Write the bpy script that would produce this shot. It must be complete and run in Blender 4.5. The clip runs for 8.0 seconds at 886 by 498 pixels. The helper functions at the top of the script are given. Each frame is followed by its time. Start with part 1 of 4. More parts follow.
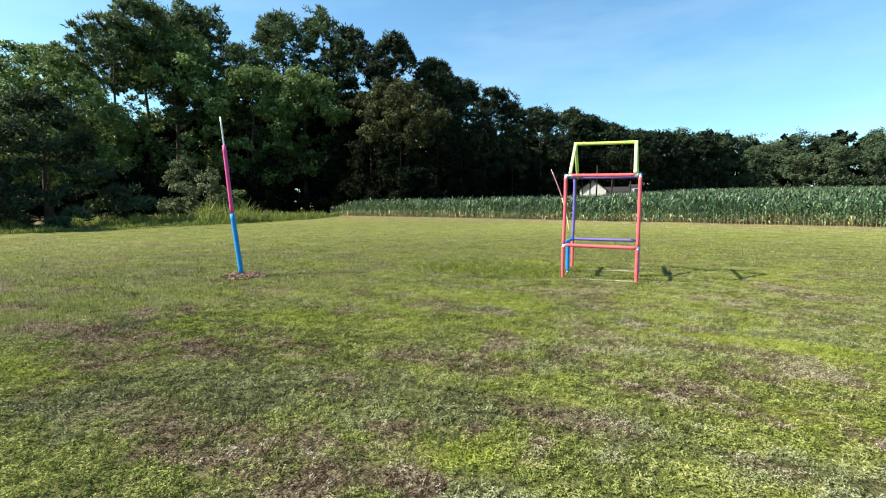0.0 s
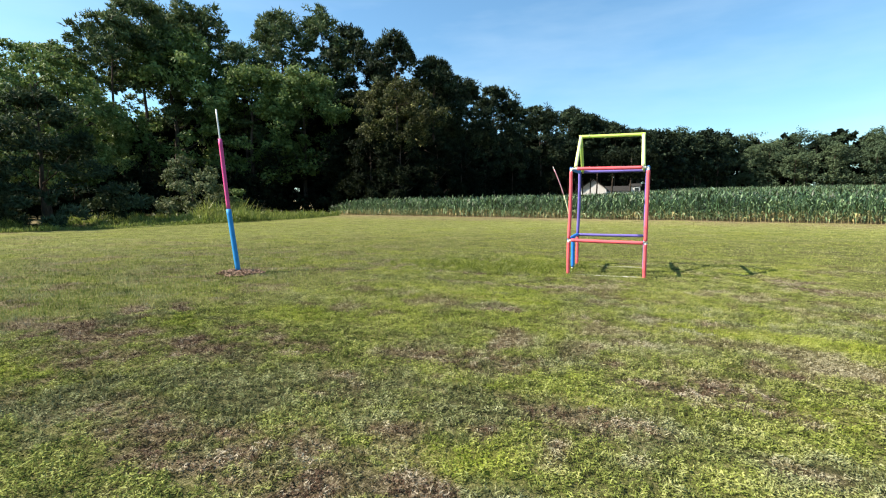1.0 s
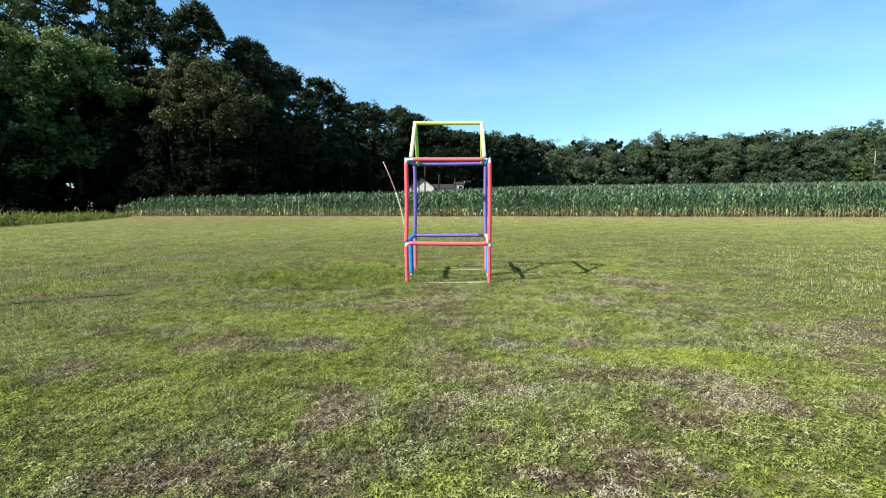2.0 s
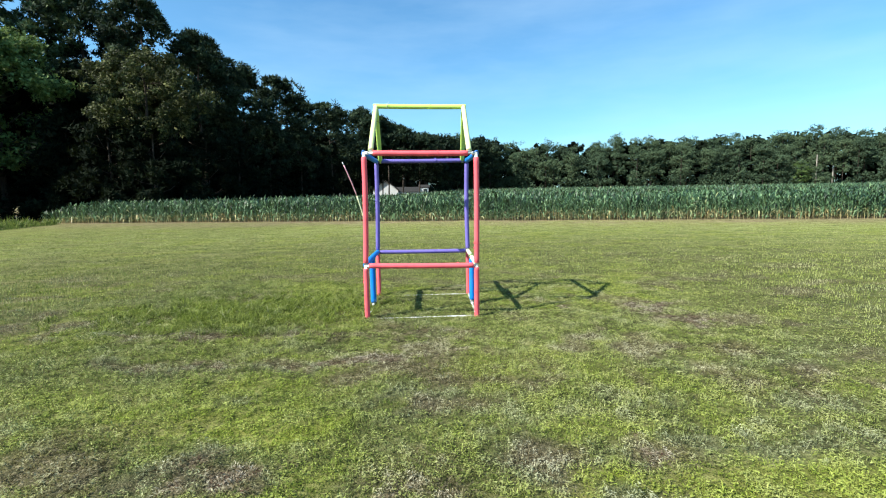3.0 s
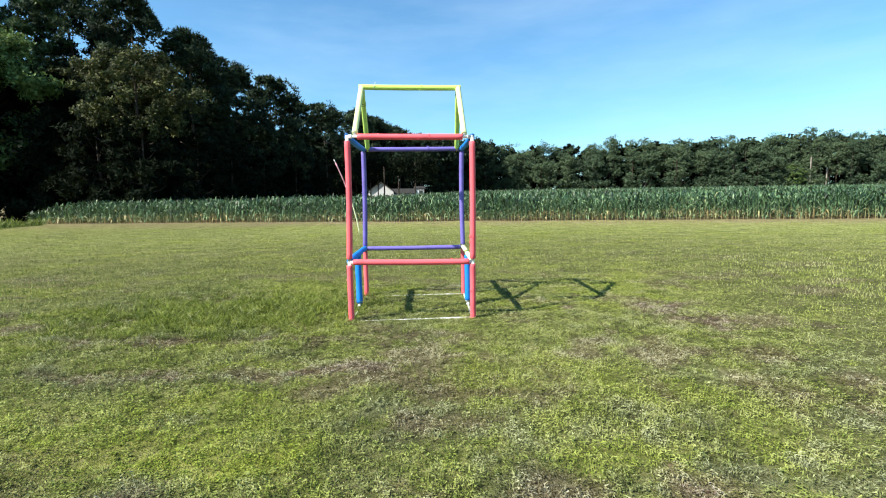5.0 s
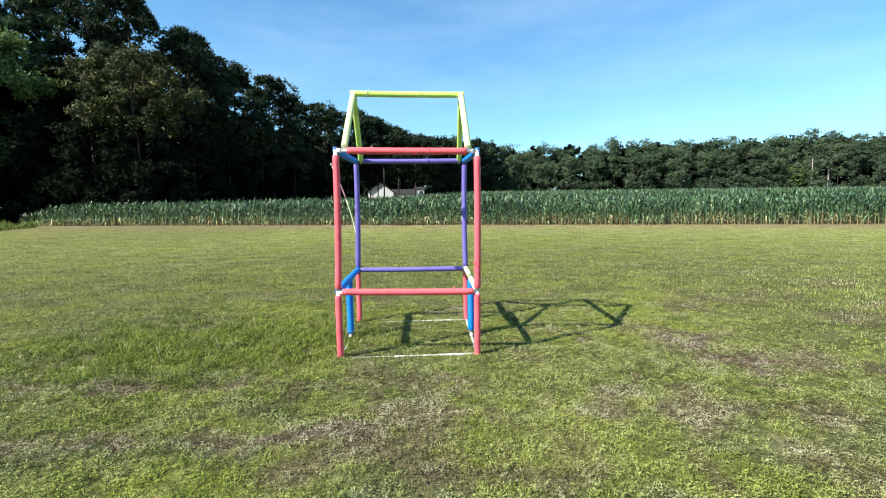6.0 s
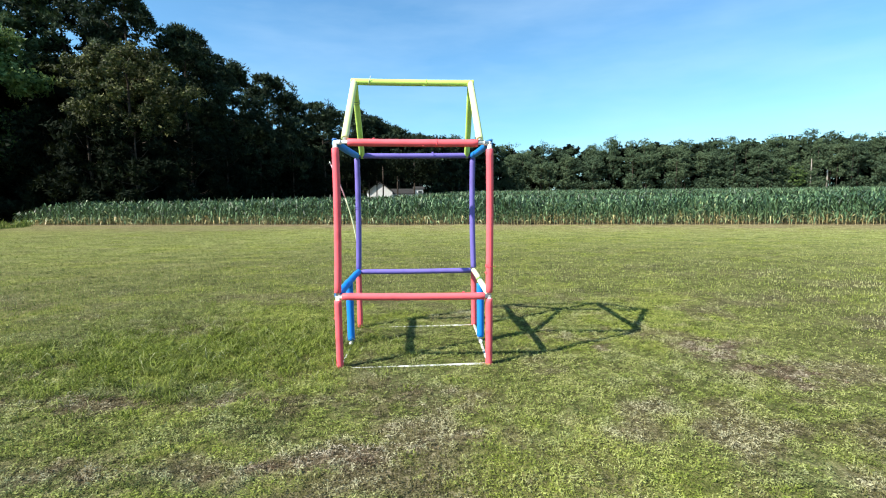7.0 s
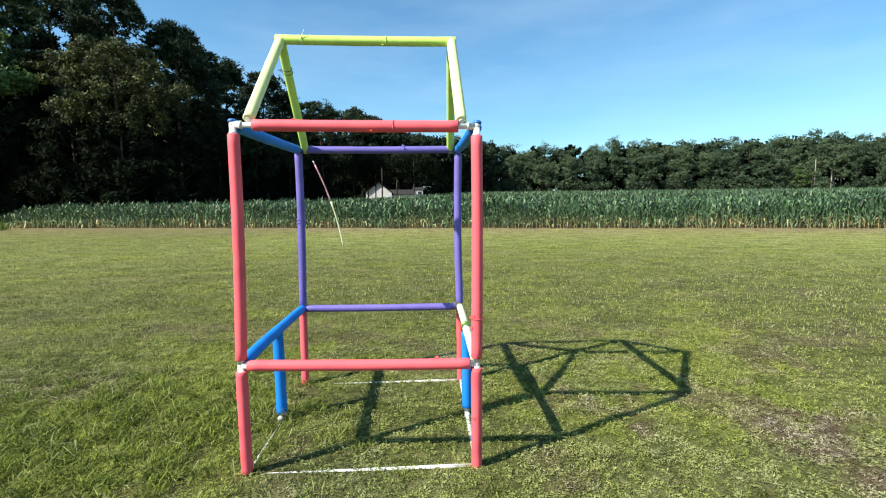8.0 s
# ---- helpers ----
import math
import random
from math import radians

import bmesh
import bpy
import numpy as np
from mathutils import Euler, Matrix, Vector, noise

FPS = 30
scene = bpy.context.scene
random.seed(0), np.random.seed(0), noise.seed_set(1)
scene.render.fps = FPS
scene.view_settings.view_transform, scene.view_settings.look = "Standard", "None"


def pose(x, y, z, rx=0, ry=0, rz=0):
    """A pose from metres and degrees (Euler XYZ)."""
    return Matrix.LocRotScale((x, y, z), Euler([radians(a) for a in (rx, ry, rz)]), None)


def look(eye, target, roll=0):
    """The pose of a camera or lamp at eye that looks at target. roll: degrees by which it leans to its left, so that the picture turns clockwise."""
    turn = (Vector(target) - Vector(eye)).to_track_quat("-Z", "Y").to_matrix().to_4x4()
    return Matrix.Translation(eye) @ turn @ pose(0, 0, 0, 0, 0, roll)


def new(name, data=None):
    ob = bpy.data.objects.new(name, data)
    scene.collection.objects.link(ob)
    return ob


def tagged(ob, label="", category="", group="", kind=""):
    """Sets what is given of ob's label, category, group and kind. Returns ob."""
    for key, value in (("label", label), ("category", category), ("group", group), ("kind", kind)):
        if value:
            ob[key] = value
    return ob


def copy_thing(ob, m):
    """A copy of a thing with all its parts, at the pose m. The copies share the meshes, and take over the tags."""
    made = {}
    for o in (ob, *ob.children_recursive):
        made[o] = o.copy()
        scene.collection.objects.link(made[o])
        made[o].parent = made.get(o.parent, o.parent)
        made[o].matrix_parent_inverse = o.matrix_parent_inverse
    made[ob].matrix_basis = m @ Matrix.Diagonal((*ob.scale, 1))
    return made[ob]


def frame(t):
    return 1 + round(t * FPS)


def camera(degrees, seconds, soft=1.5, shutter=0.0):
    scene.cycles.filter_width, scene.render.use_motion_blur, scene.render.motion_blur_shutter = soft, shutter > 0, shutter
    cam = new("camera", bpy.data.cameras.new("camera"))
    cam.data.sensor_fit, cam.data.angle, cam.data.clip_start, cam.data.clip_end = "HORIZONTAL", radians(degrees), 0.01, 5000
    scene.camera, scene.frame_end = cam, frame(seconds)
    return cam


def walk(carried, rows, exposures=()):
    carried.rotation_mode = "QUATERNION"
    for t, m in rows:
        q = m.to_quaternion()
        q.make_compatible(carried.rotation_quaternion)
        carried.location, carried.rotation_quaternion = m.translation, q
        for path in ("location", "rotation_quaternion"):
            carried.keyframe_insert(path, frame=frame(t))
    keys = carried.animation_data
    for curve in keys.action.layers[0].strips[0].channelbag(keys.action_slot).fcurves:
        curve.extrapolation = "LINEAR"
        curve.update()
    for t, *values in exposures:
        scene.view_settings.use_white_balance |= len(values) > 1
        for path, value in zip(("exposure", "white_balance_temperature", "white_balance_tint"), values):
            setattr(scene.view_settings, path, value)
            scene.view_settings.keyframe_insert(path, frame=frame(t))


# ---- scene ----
cam = camera(87.9, 8.0, soft=1.1)
PATH = [
    (0, (1.279, -8.339, 1.41), (0.488, -6.514, 1.195), -0.3),
    (0.5, (1.345, -8.363, 1.363), (0.555, -6.539, 1.147), -0.2),
    (1, (1.158, -8.161, 1.311), (0.368, -6.336, 1.096), -0.4),
    (1.1, (1.073, -8.02, 1.322), (0.284, -6.195, 1.102), -0.4),
    (1.2, (1.048, -7.871, 1.311), (0.365, -6.005, 1.087), -0.4),
    (1.3, (1.033, -7.726, 1.288), (0.565, -5.794, 1.065), -0.5),
    (1.4, (1.036, -7.606, 1.265), (0.828, -5.63, 1.038), -0.6),
    (1.5, (1.0, -7.483, 1.242), (0.865, -5.501, 1.017), -0.7),
    (1.7, (0.962, -7.223, 1.251), (0.839, -5.24, 1.021), -0.6),
    (2.8, (0.558, -5.264, 1.363), (0.594, -3.278, 1.135), -0.8),
    (3, (0.71, -5.026, 1.32), (0.767, -3.039, 1.1), -0.8),
    (3.5, (0.843, -4.705, 1.074), (0.912, -2.718, 0.857), -0.7),
    (4, (0.898, -4.652, 0.967), (0.972, -2.666, 0.752), -0.7),
    (4.5, (0.786, -4.733, 0.934), (0.86, -2.745, 0.721), -0.7),
    (4.7, (0.751, -4.703, 1.021), (0.826, -2.716, 0.811), -0.8),
    (5.8, (0.79, -4.009, 1.389), (0.865, -2.022, 1.176), -0.6),
    (6, (0.774, -3.995, 1.382), (0.849, -2.008, 1.171), -0.6),
    (6.5, (0.727, -4.06, 1.414), (0.804, -2.073, 1.202), -0.6),
    (7, (0.703, -3.664, 1.357), (0.784, -1.677, 1.145), -0.5),
    (7.5, (0.746, -2.729, 1.374), (0.828, -0.742, 1.165), -0.6),
    (7.7, (0.845, -2.456, 1.389), (0.913, -0.467, 1.183), -0.6),
    (8, (0.962, -2.339, 1.431), (1.039, -0.352, 1.222), -0.5),
]
walk(cam, [(t, look(eye, target, roll)) for t, eye, target, roll in PATH], [(0.0, 1.28, 6800, 11), (0.5, 1.28, 7050, 15), (1.1, 1.25, 6900, 14), (1.6, 1.11, 6650, 14), (2.9, 1.12, 6150, 9), (3.6, 1.14, 6150, 8), (4.1, 1.17, 6350, 10), (6.4, 1.17, 6300, 11), (7.4, 1.14, 6300, 11), (8.0, 1.0, 6450, 10)])

# ---- world, sun ----
SUN_AZ, SUN_EL = radians(242.6), radians(43.2)
world = bpy.data.worlds.new("sky")
scene.world = world
world.use_nodes = True
wn, wl = world.node_tree.nodes, world.node_tree.links
wn.clear()
w_out = wn.new("ShaderNodeOutputWorld")
w_bg = wn.new("ShaderNodeBackground")
w_sky = wn.new("ShaderNodeTexSky")
w_sky.sky_type = "NISHITA"
w_sky.sun_disc = False
w_sky.sun_elevation, w_sky.sun_rotation = SUN_EL, SUN_AZ
w_sky.air_density, w_sky.dust_density, w_sky.ozone_density = 1.0, 0.9, 1.2
w_bg.inputs["Strength"].default_value = 0.081
# thin high cirrus
w_tc = wn.new("ShaderNodeTexCoord")
w_map = wn.new("ShaderNodeMapping")
w_map.inputs["Scale"].default_value = (1.6, 1.6, 7.0)
w_map.inputs["Rotation"].default_value = (0.12, -0.1, 0.5)
w_noise = wn.new("ShaderNodeTexNoise")
w_noise.inputs["Scale"].default_value = 1.5
w_noise.inputs["Detail"].default_value = 5.0
w_noise.inputs["Roughness"].default_value = 0.55
w_ramp = wn.new("ShaderNodeValToRGB")
w_ramp.color_ramp.elements[0].position, w_ramp.color_ramp.elements[0].color = 0.42, (0, 0, 0, 1)
w_ramp.color_ramp.elements[1].position, w_ramp.color_ramp.elements[1].color = 0.75, (0.19, 0.19, 0.19, 1)
w_mix = wn.new("ShaderNodeMix")
w_mix.data_type = "RGBA"
w_mix.inputs["B"].default_value = (5.2, 6.7, 7.8, 1)
wl.new(w_tc.outputs["Generated"], w_map.inputs["Vector"])
wl.new(w_map.outputs["Vector"], w_noise.inputs["Vector"])
wl.new(w_noise.outputs["Fac"], w_ramp.inputs["Fac"])
wl.new(w_ramp.outputs["Color"], w_mix.inputs["Factor"])
w_tint = wn.new("ShaderNodeMix")
w_tint.data_type, w_tint.blend_type = "RGBA", "MULTIPLY"
w_tint.inputs["Factor"].default_value = 1.0
w_tint.inputs["B"].default_value = (0.7, 1.09, 1.21, 1)
wl.new(w_sky.outputs["Color"], w_tint.inputs["A"])
wl.new(w_tint.outputs["Result"], w_mix.inputs["A"])
wl.new(w_mix.outputs["Result"], w_bg.inputs["Color"])
wl.new(w_bg.outputs["Background"], w_out.inputs["Surface"])

sun = new("sun", bpy.data.lights.new("sun", "SUN"))
sun.data.energy, sun.data.angle, sun.data.color = 5.0, radians(0.55), (1.0, 0.94, 0.82)
sun.matrix_world = look((-0.945 * 30, -0.49 * 30, 30), (0, 0, 0))

# ---- materials ----


def material(name, roughness=0.6, specular=0.4):
    m = bpy.data.materials.new(name)
    m.use_nodes = True
    b = m.node_tree.nodes["Principled BSDF"]
    b.inputs["Roughness"].default_value = roughness
    b.inputs["Specular IOR Level"].default_value = specular
    return m, m.node_tree.nodes, m.node_tree.links, b


def noise_node(nodes, links, scale, detail=4.0, coords="Object", stretch=None):
    tc = nodes.new("ShaderNodeTexCoord")
    n = nodes.new("ShaderNodeTexNoise")
    n.inputs["Scale"].default_value = scale
    n.inputs["Detail"].default_value = detail
    src = tc.outputs[coords]
    if stretch:
        mp = nodes.new("ShaderNodeMapping")
        mp.inputs["Scale"].default_value = stretch
        links.new(src, mp.inputs["Vector"])
        src = mp.outputs["Vector"]
    links.new(src, n.inputs["Vector"])
    return n.outputs["Fac"]


DEPTH = 0.82  # one factor on every base colour, lowered to deepen shade at the raised exposure


def ramp(nodes, links, fac, stops):
    r = nodes.new("ShaderNodeValToRGB")
    els = r.color_ramp.elements
    while len(els) < len(stops):
        els.new(0.5)
    for e, (p, c) in zip(els, stops):
        e.position, e.color = p, (*(v * DEPTH for v in c), 1)
    links.new(fac, r.inputs["Fac"])
    return r.outputs["Color"]


def mix_color(nodes, links, fac, a, b, mode="MIX"):
    n = nodes.new("ShaderNodeMix")
    n.data_type, n.blend_type = "RGBA", mode
    for key, v in (("Factor", fac), ("A", a), ("B", b)):
        if isinstance(v, (int, float)):
            n.inputs[key].default_value = v
        elif isinstance(v, tuple):
            n.inputs[key].default_value = (*v, 1)
        else:
            links.new(v, n.inputs[key])
    return n.outputs["Result"]


def bump(nodes, links, height, bsdf, strength=0.3, distance=0.01):
    n = nodes.new("ShaderNodeBump")
    n.inputs["Strength"].default_value, n.inputs["Distance"].default_value = strength, distance
    links.new(height, n.inputs["Height"])
    links.new(n.outputs["Normal"], bsdf.inputs["Normal"])


def attribute(nodes, name):
    a = nodes.new("ShaderNodeAttribute")
    a.attribute_name = name
    return a


def leaf_material(name, stops, translucent=0.3, roughness=0.5, specular=0.35):
    """Leaves: the tone attribute picks the colour; some light passes through."""
    m, nodes, links, b = material(name, roughness, specular)
    tone = attribute(nodes, "tone")
    fine = noise_node(nodes, links, 0.35, 3)
    add = nodes.new("ShaderNodeMath")
    add.operation = "MULTIPLY_ADD"
    links.new(fine, add.inputs[0])
    add.inputs[1].default_value = 0.5
    links.new(tone.outputs["Fac"], add.inputs[2])
    sub = nodes.new("ShaderNodeMath")
    sub.operation = "SUBTRACT"
    links.new(add.outputs[0], sub.inputs[0])
    sub.inputs[1].default_value = 0.25
    col = ramp(nodes, links, sub.outputs[0], stops)
    links.new(col, b.inputs["Base Color"])
    tr = nodes.new("ShaderNodeBsdfTranslucent")
    warm = mix_color(nodes, links, 0.4, col, (0.16, 0.22, 0.06))
    links.new(warm, tr.inputs["Color"])
    mx = nodes.new("ShaderNodeMixShader")
    mx.inputs[0].default_value = translucent
    links.new(b.outputs[0], mx.inputs[1])
    links.new(tr.outputs[0], mx.inputs[2])
    links.new(mx.outputs[0], nodes["Material Output"].inputs["Surface"])
    return m


def lawn_color(nodes, links):
    """Green turf, yellow-green clover, straw and bare brown patches by the cover attribute."""
    at = attribute(nodes, "cover")
    sep = nodes.new("ShaderNodeSeparateColor")
    links.new(at.outputs["Color"], sep.inputs["Color"])
    return sep.outputs["Red"], sep.outputs["Green"], sep.outputs["Blue"]


def grass_material():
    m, nodes, links, b = material("grass_blades", 0.7, 0.06)
    dead, lush, tone = lawn_color(nodes, links)
    green = ramp(nodes, links, tone, [(0.0, (0.042, 0.06, 0.014)), (0.35, (0.162, 0.2, 0.045)), (0.7, (0.285, 0.325, 0.085)), (1.0, (0.38, 0.39, 0.15))])
    bright = ramp(nodes, links, tone, [(0.0, (0.085, 0.125, 0.014)), (0.45, (0.225, 0.29, 0.03)), (1.0, (0.36, 0.41, 0.07))])
    straw = ramp(nodes, links, tone, [(0.0, (0.03, 0.02, 0.014)), (0.4, (0.13, 0.08, 0.053)), (0.75, (0.29, 0.24, 0.165)), (1.0, (0.48, 0.43, 0.32))])
    grey = ramp(nodes, links, tone, [(0.0, (0.035, 0.045, 0.022)), (0.35, (0.15, 0.165, 0.07)), (0.7, (0.28, 0.3, 0.15)), (1.0, (0.42, 0.43, 0.26))])
    c = mix_color(nodes, links, lush, green, bright)
    c = mix_color(nodes, links, attribute(nodes, "silver").outputs["Fac"], c, grey)
    c = mix_color(nodes, links, dead, c, straw)
    links.new(c, b.inputs["Base Color"])
    tr = nodes.new("ShaderNodeBsdfTranslucent")
    links.new(c, tr.inputs["Color"])
    mx = nodes.new("ShaderNodeMixShader")
    mx.inputs[0].default_value = 0.13
    links.new(b.outputs[0], mx.inputs[1])
    links.new(tr.outputs[0], mx.inputs[2])
    links.new(mx.outputs[0], nodes["Material Output"].inputs["Surface"])
    return m


def ground_material():
    m, nodes, links, b = material("lawn_ground", 0.95, 0.04)
    dead, lush, soil = lawn_color(nodes, links)
    n1 = noise_node(nodes, links, 11.0, 4)
    n2 = noise_node(nodes, links, 105.0, 4)
    n = mix_color(nodes, links, 0.42, n1, n2)
    streak = noise_node(nodes, links, 1.0, 4, stretch=(0.22, 2.6, 1.0))
    n = mix_color(nodes, links, 0.05, n, streak)
    n = mix_color(nodes, links, 0.25, n, noise_node(nodes, links, 1.7, 7, stretch=(0.8, 1.3, 1.0)))
    green = ramp(nodes, links, n, [(0.4, (0.07, 0.09, 0.026)), (0.5, (0.23, 0.256, 0.07)), (0.6, (0.42, 0.43, 0.16))])
    bright = ramp(nodes, links, n, [(0.4, (0.05, 0.075, 0.012)), (0.5, (0.185, 0.21, 0.03)), (0.6, (0.38, 0.385, 0.08))])
    straw = ramp(nodes, links, n, [(0.38, (0.06, 0.045, 0.028)), (0.5, (0.24, 0.19, 0.1)), (0.62, (0.45, 0.38, 0.22))])
    earth = ramp(nodes, links, n, [(0.36, (0.11, 0.08, 0.045)), (0.64, (0.31, 0.25, 0.15))])
    grey = ramp(nodes, links, n, [(0.36, (0.05, 0.06, 0.024)), (0.5, (0.19, 0.2, 0.09)), (0.64, (0.42, 0.42, 0.23))])
    c = mix_color(nodes, links, lush, green, bright)
    c = mix_color(nodes, links, attribute(nodes, "silver").outputs["Fac"], c, grey)
    c = mix_color(nodes, links, dead, c, straw)
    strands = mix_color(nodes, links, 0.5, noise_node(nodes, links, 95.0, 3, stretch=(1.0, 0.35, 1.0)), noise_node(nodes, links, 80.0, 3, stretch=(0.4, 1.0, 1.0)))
    # thatch between the blades, with the shade of the gaps in its colour
    shaded_thatch = ramp(nodes, links, strands, [(0.42, (0.008, 0.008, 0.004)), (0.52, (0.035, 0.032, 0.015)), (0.66, (0.19, 0.155, 0.09))])
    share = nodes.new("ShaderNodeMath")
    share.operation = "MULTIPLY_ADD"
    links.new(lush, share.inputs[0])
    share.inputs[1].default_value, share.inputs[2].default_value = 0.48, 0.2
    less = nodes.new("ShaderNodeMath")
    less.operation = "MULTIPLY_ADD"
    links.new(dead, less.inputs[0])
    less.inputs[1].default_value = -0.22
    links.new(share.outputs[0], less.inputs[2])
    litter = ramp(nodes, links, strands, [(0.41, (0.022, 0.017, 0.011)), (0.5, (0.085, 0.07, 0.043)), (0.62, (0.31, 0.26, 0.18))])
    shaded_thatch = mix_color(nodes, links, less.outputs[0], shaded_thatch, c)
    shaded_thatch = mix_color(nodes, links, dead, shaded_thatch, litter)
    near = attribute(nodes, "shaded_thatch")
    c = mix_color(nodes, links, near.outputs["Fac"], c, shaded_thatch)
    c = mix_color(nodes, links, soil, c, earth)
    links.new(c, b.inputs["Base Color"])
    bump(nodes, links, n, b, 1.0, 0.06)
    return m


def foam_material(name, color):
    """Closed-cell foam: matt skin with fine pores, scuffs and faded streaks."""
    m, nodes, links, b = material(name, 0.6, 0.25)
    broad = noise_node(nodes, links, 6.0, 4)
    pores = noise_node(nodes, links, 220.0, 3)
    faded = tuple(min(1.0, v * 0.95 + 0.015) for v in color)
    deep = tuple(v * 0.8 for v in color)
    c = ramp(nodes, links, broad, [(0.3, deep), (0.5, color), (0.72, faded)])
    links.new(c, b.inputs["Base Color"])
    h = mix_color(nodes, links, 0.35, broad, pores)
    bump(nodes, links, h, b, 0.35, 0.006)
    b.inputs["Subsurface Weight"].default_value = 0.02
    b.inputs["Subsurface Radius"].default_value = (0.01, 0.01, 0.01)
    return m


def plain_material(name, low, high, scale, roughness=0.6, specular=0.4, bump_by=0.2, distance=0.005, stretch=None):
    m, nodes, links, b = material(name, roughness, specular)
    n = noise_node(nodes, links, scale, 5, stretch=stretch)
    links.new(ramp(nodes, links, n, [(0.3, low), (0.7, high)]), b.inputs["Base Color"])
    bump(nodes, links, n, b, bump_by, distance)
    return m


M_GROUND = ground_material()
M_GRASS = grass_material()
M_RED = foam_material("red_foam", (0.97, 0.135, 0.16))
M_PURPLE = foam_material("purple_foam", (0.175, 0.14, 0.47))
M_BLUE = foam_material("blue_foam", (0.01, 0.23, 0.78))
M_LIME = foam_material("lime_foam", (0.64, 0.86, 0.17))
# lime foam again, with the front tubes' sunlit glare in its colour
M_LIME_SUNLIT = foam_material("sunlit_lime_foam", (0.82, 0.9, 0.4))
M_CREAM = foam_material("cream_foam", (0.8, 0.8, 0.5))
M_PINK = foam_material("pink_foam", (0.78, 0.09, 0.3))
M_ROSE = foam_material("faded_rose_foam", (0.84, 0.42, 0.48))
M_SKY_BLUE = foam_material("bright_blue_foam", (0.01, 0.27, 0.62))
M_PVC = plain_material("white_pvc", (0.68, 0.68, 0.64), (0.84, 0.84, 0.82), 25, 0.35, 0.5, 0.05)
M_WIRE = plain_material("dark_wire", (0.02, 0.02, 0.02), (0.05, 0.05, 0.05), 40, 0.5, 0.4)
M_TIE = plain_material("blue_tape", (0.02, 0.12, 0.4), (0.04, 0.2, 0.55), 40, 0.4, 0.5)
M_BARK = plain_material("bark", (0.035, 0.027, 0.02), (0.11, 0.085, 0.065), 3.0, 0.9, 0.2, 0.8, 0.05, (3, 3, 0.6))
M_PALE_BARK = plain_material("pale_bark", (0.2, 0.18, 0.15), (0.38, 0.35, 0.3), 3.0, 0.9, 0.2, 0.5, 0.03, (3, 3, 0.6))
M_MULCH = plain_material("brown_mulch", (0.1, 0.06, 0.04), (0.42, 0.29, 0.21), 18, 0.95, 0.1, 0.8, 0.03)
M_PINE = leaf_material("pine_needles", [(0.0, (0.01, 0.024, 0.014)), (0.5, (0.068, 0.112, 0.048)), (1.0, (0.22, 0.28, 0.115))], 0.1, 0.7, 0.15)
# pine needles again, near black: the backlit side's shade is in the colour
M_PINE_SHADED = leaf_material("shaded_pine_needles", [(0.0, (0.005, 0.01, 0.006)), (0.5, (0.016, 0.031, 0.018)), (1.0, (0.09, 0.125, 0.062))], 0.06, 0.75, 0.1)
M_YOUNG = leaf_material("soft_pine_needles", [(0.0, (0.01, 0.02, 0.012)), (0.5, (0.03, 0.053, 0.029)), (1.0, (0.1, 0.138, 0.072))], 0.08, 0.75, 0.1)
# leaves with the wood's deep shade put into the colour, nearly black
M_WOOD_SHADE = leaf_material("shaded_wood_leaves", [(0.0, (0.003, 0.006, 0.003)), (0.5, (0.007, 0.012, 0.006)), (1.0, (0.02, 0.028, 0.012))], 0.03, 0.8, 0.05)
M_OAK = leaf_material("broad_leaves", [(0.0, (0.02, 0.045, 0.014)), (0.5, (0.11, 0.185, 0.05)), (1.0, (0.34, 0.44, 0.15))], 0.25, 0.6, 0.2)
M_OLIVE = leaf_material("olive_leaves", [(0.0, (0.012, 0.017, 0.006)), (0.5, (0.036, 0.043, 0.014)), (1.0, (0.26, 0.27, 0.1))], 0.12, 0.7, 0.15)
M_SHRUB = leaf_material("grey_green_leaves", [(0.0, (0.02, 0.03, 0.014)), (0.5, (0.085, 0.11, 0.05)), (1.0, (0.3, 0.33, 0.17))], 0.15, 0.7, 0.15)
# distance haze put into the leaf colour: bluish and low in contrast
M_FAR_HAZE = leaf_material("hazed_far_leaves", [(0.0, (0.047, 0.072, 0.045)), (0.5, (0.071, 0.109, 0.06)), (1.0, (0.106, 0.147, 0.078))], 0.15, 0.75, 0.08)
M_WEED = leaf_material("tall_weeds", [(0.0, (0.03, 0.055, 0.012)), (0.5, (0.14, 0.2, 0.03)), (1.0, (0.38, 0.4, 0.1))], 0.4)
M_CORN = leaf_material("corn_leaves", [(0.0, (0.01, 0.024, 0.01)), (0.4, (0.064, 0.136, 0.058)), (0.74, (0.205, 0.315, 0.15)), (0.95, (0.46, 0.37, 0.17))], 0.1, 0.45, 0.35)
M_WALL_WHITE = plain_material("white_siding", (0.72, 0.72, 0.7), (0.85, 0.85, 0.83), 3, 0.6, 0.3, 0.3, 0.02, (0.2, 0.2, 14))
M_TAN = plain_material("tan_siding", (0.45, 0.33, 0.24), (0.6, 0.46, 0.34), 3, 0.7, 0.3, 0.3, 0.02, (0.2, 0.2, 14))
M_ROOF = plain_material("grey_shingles", (0.02, 0.02, 0.021), (0.05, 0.048, 0.045), 6, 0.9, 0.2, 0.5, 0.03)
M_GLASS_DARK = plain_material("window_glass", (0.02, 0.025, 0.03), (0.03, 0.035, 0.04), 2, 0.08, 0.6, 0.0)

# ---- building helpers ----
rng = np.random.default_rng(7)


